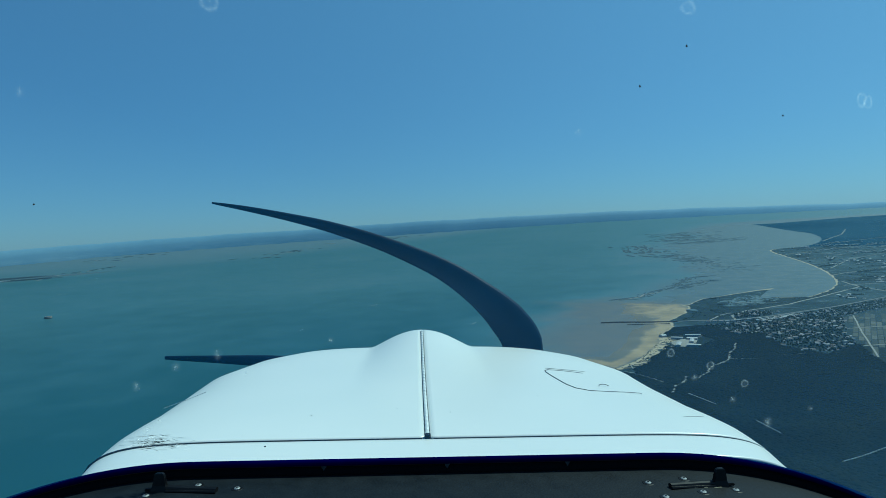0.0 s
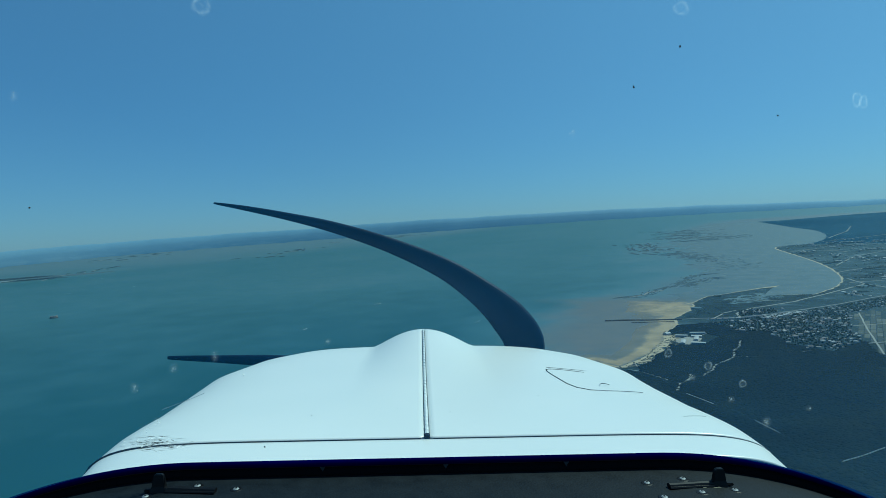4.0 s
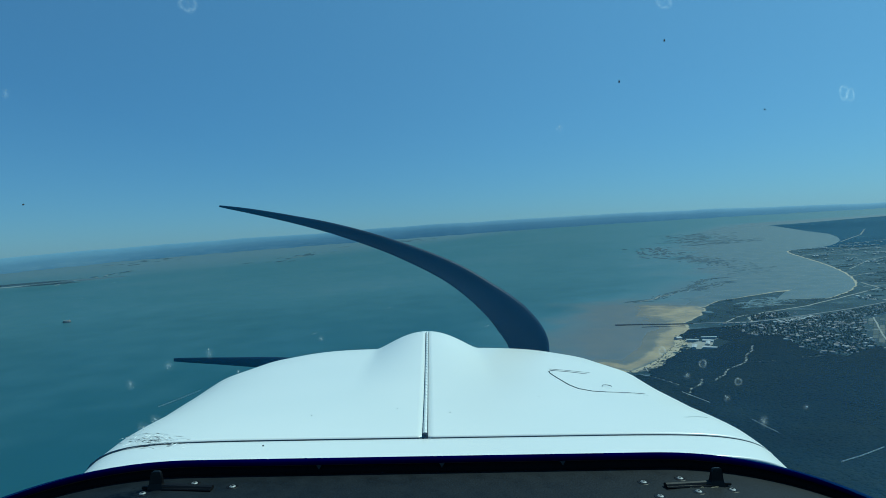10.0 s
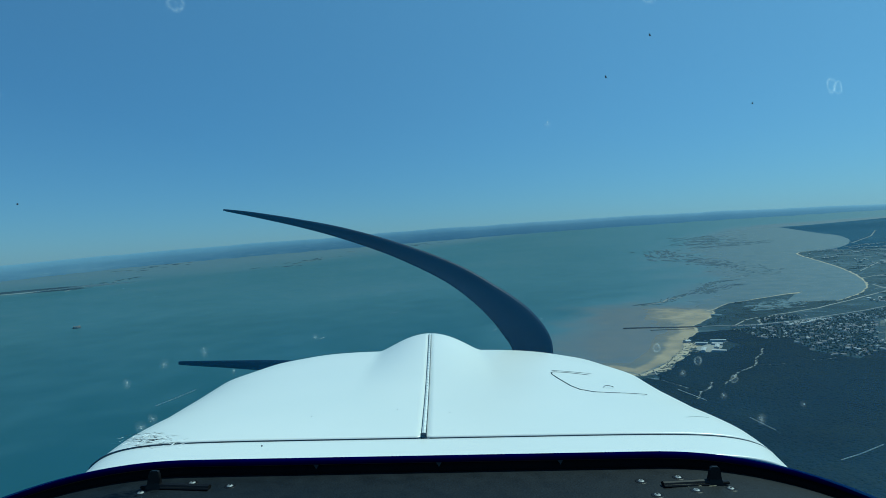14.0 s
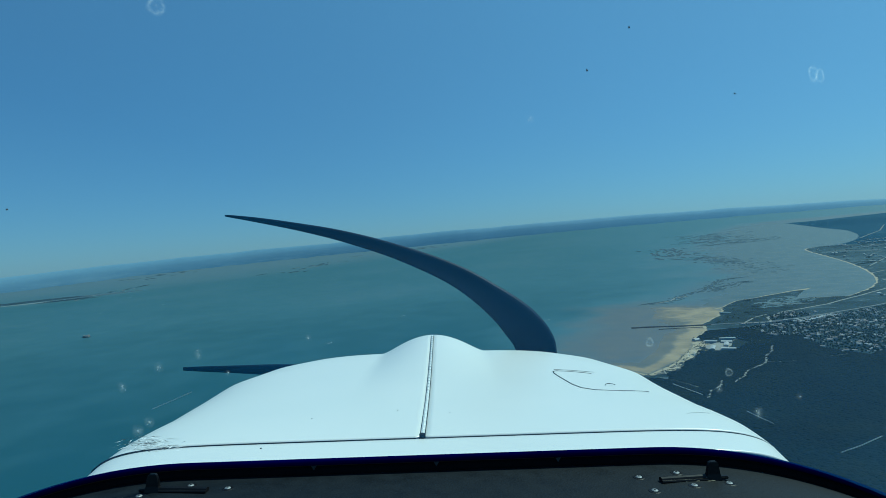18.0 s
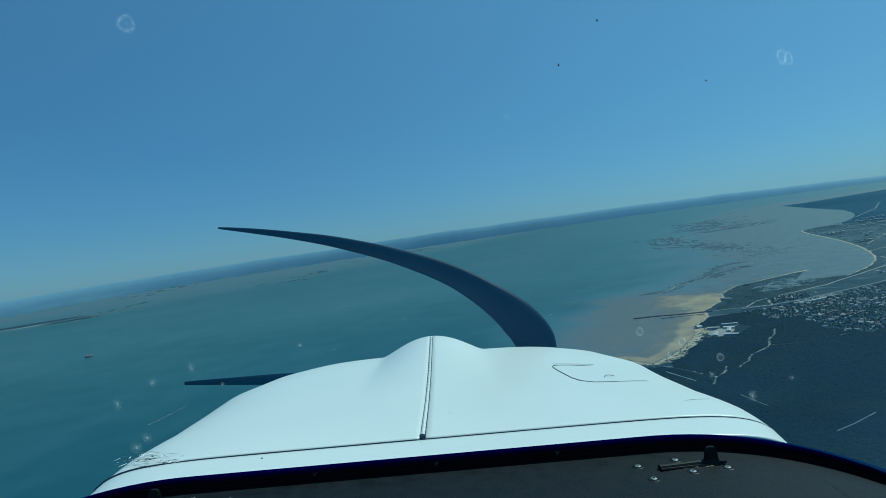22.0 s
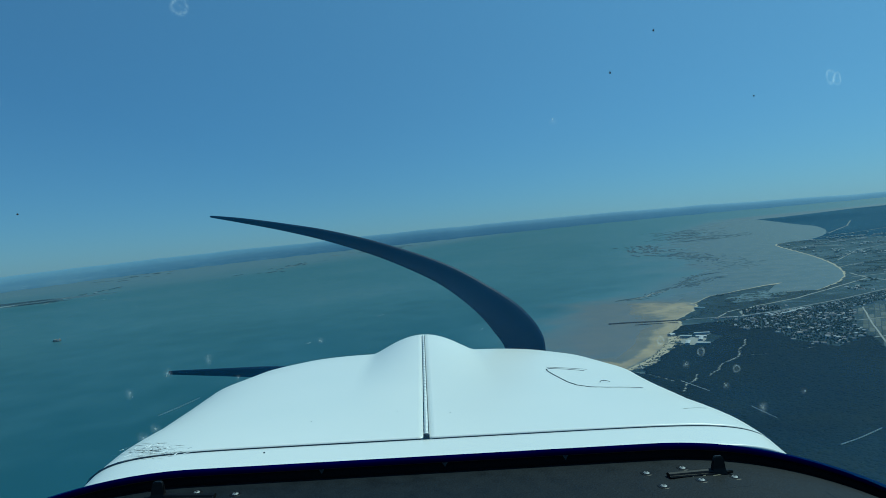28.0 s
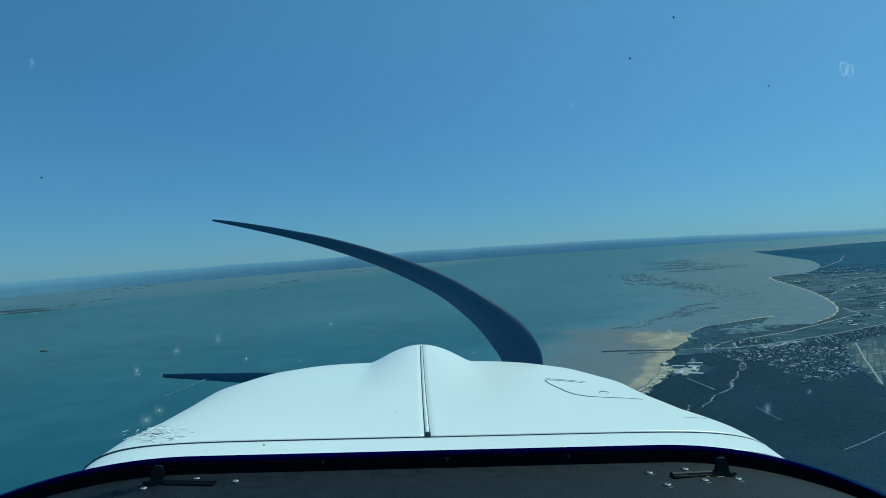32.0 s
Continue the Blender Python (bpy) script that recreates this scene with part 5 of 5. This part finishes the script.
blade("blade", [(-0.825, 0.169), (-0.701, 0.148), (-0.528, 0.113), (-0.348, 0.069), (-0.134, -0.001), (0.081, -0.095), (0.229, -0.193), (0.343, -0.295), (0.41, -0.40),
                (0.39, -0.51), (0.22, -0.57), (0.08, -0.56)],
      [0.007, 0.020, 0.031, 0.045, 0.060, 0.084, 0.110, 0.149, 0.165, 0.15, 0.12, 0.1])
blade("blade", [(-1.012, -0.443), (-0.797, -0.452), (-0.584, -0.464), (-0.359, -0.495), (-0.18, -0.54), (-0.06, -0.56)], [0.014, 0.032, 0.051, 0.068, 0.09, 0.1])


# ---- windscreen and what sticks to it ----
def screen_y(x, z):
    base = -0.327 - drop(x)
    bow = 0.16 * (x / 0.7) ** 2 * min(1.0, max(0.0, (z - base) / 0.2))
    return 0.88 - (z - base) / 1.3 - bow


rows = []
for k in range(25):
    row = []
    for x in np.linspace(-0.74, 0.74, 41):
        z = -0.327 - drop(x) + 0.62 * k / 24
        row.append((x, screen_y(x, z), z))
    rows.append(row)
windscreen = part("windscreen", loft(rows, closed=False), M["screen"], plane, "clear acrylic windscreen, dusty and marked, with haze tinted in", True)
windscreen.visible_shadow = False


def on_screen(ax, az):
    """The place on the windscreen in the direction (ax, 1, az) from the eye."""
    y = 0.6
    for _ in range(40):
        y += 0.5 * (screen_y(0.015 + (ax - 0.007) * y, az * y) - y)
    y -= 0.004
    return Vector((0.015 + (ax - 0.007) * y, y, az * y))


def mark(name, places, radius, material, label):
    part(name, tube([on_screen(*p) for p in places], radius, 5), material, windscreen, label)


def film(name, ax, az, wide, tall, profile, label, seed):
    """A soft-edged dried patch on the windscreen; profile gives its strength from the middle to the rim."""
    r = np.random.RandomState(seed)
    sides, rings = 32, len(profile)
    t = np.arange(sides) / sides * 2 * math.pi
    wob = 1 + 0.1 * np.sin(t + r.uniform(0, 6)) + 0.06 * np.sin(3 * t + r.uniform(0, 6))
    fade = 0.8 + 0.4 * np.sin(t * 2 + r.uniform(0, 6)) * r.uniform(0.4, 1)
    verts, strength = [on_screen(ax, az)], [profile[0]]
    for k in range(1, rings):
        f = k / (rings - 1)
        for i in range(sides):
            a = 2 * math.pi * i / sides
            verts.append(on_screen(ax + wide * f * wob[i] * math.cos(a), az + tall * f * wob[i] * math.sin(a)))
            strength.append(profile[k] * fade[i] * r.uniform(0.85, 1.1))
    faces = [(0, 1 + i, 1 + (i + 1) % sides) for i in range(sides)]
    for k in range(rings - 2):
        n = 1 + k * sides
        faces += [(n + i, n + sides + i, n + sides + (i + 1) % sides, n + (i + 1) % sides) for i in range(sides)]
    ob = link_mesh(name, [tuple(v) for v in verts], faces, M["film"], windscreen, label, True)
    ob.data.attributes.new("strength", "FLOAT", "POINT").data.foreach_set("value", np.clip(strength, 0, 1).astype(np.float32))
    ob.visible_shadow = False


RING = (0.14, 0.05, 0.04, 0.05, 0.16, 0.30, 0.12, 0.0)
SPOT = (0.55, 0.28, 0.16, 0.1, 0.07, 0.04, 0.0)
for i, (ax, az, wide, tall) in enumerate(((-0.411, 0.433, 0.018, 0.019), (0.407, 0.436, 0.016, 0.014), (0.725, 0.278, 0.010, 0.016), (0.737, 0.274, 0.009, 0.014),
                                          (0.405, -0.178, 0.008, 0.009), (0.476, -0.201, 0.008, 0.009), (0.54, -0.234, 0.008, 0.008))):
    film("water_mark", ax, az, wide, tall, RING, "faint dried ring of water", i)
for i, (ax, az, r) in enumerate(((-0.718, 0.278, 0.009), (0.225, 0.214, 0.006), (-0.379, -0.171, 0.009), (-0.448, -0.192, 0.009), (-0.512, -0.224, 0.009), (-0.187, -0.149, 0.006),
                                 (0.45, -0.222, 0.007), (0.585, -0.305, 0.010), (0.66, -0.28, 0.006), (-0.33, -0.205, 0.005), (0.52, -0.262, 0.007), (-0.47, -0.285, 0.010), (-0.49, -0.30, 0.012))):
    film("splash", ax, az, r, r * 1.15, SPOT, "soft pale dried splash", 40 + i)
    for _ in range(2):
        x, z = ax + rng.uniform(-0.005, 0.005), az + rng.uniform(-0.006, 0.006)
        mark("fleck", [(x, z), (x + rng.uniform(-0.0008, 0.0008), z + rng.uniform(0.0006, 0.0018))], 0.00026, M["smear"], "tiny pale dried fleck")
for ax, az, r in ((0.329, 0.296, 0.0012), (0.408, 0.368, 0.0011), (-0.69, 0.088, 0.0008), (0.585, 0.247, 0.0007)):
    mark("insect_spot", [(ax - 0.001, az), (ax, az), (ax + 0.001, az + 0.0005)], r, M["insect"], "dark squashed insect spot")
mark("scratch", [(-0.465, -0.263), (-0.43, -0.25), (-0.395, -0.236)], 0.0003, M["smear"], "long pale scratch")
mark("scratch", [(0.725, -0.378), (0.76, -0.368), (0.80, -0.353)], 0.0005, M["smear"], "long pale scratch")
mark("scratch", [(0.44, -0.25), (0.47, -0.262), (0.49, -0.27)], 0.00022, M["smear"], "long pale scratch")
mark("scratch", [(0.565, -0.301), (0.59, -0.314), (0.61, -0.324)], 0.0002, M["smear"], "long pale scratch")
SUNWARD = FRAME.to_3x3().inverted() @ Vector((math.sin(SUN_TURN) * math.cos(SUN_UP), math.cos(SUN_TURN) * math.cos(SUN_UP), math.sin(SUN_UP)))
# strips turned sunward to glint; dark ones stand for the cracks' shadows
for _ in range(170):
    ax, az = -0.474 + rng.normal(0, 0.022), -0.322 + rng.normal(0, 0.0065)
    dx = rng.uniform(0.002, 0.015)
    a, b = on_screen(ax - dx, az + rng.uniform(-.003, .003)), on_screen(ax + dx, az + rng.uniform(-.003, .004))
    side = (b - a).cross(SUNWARD).normalized() * rng.uniform(0.0005, 0.0013)
    deep = SUNWARD * 0.00005
    mid = (a + b) / 2
    crack = loft([[a, a + deep, a + deep * 2], [mid - side, mid + deep, mid + side], [b, b + deep, b + deep * 2]], closed=False)
    part("crazing", crack, M["facet"] if rng.rand() < 0.7 else M["groove"], windscreen, "fine crazing in the acrylic")
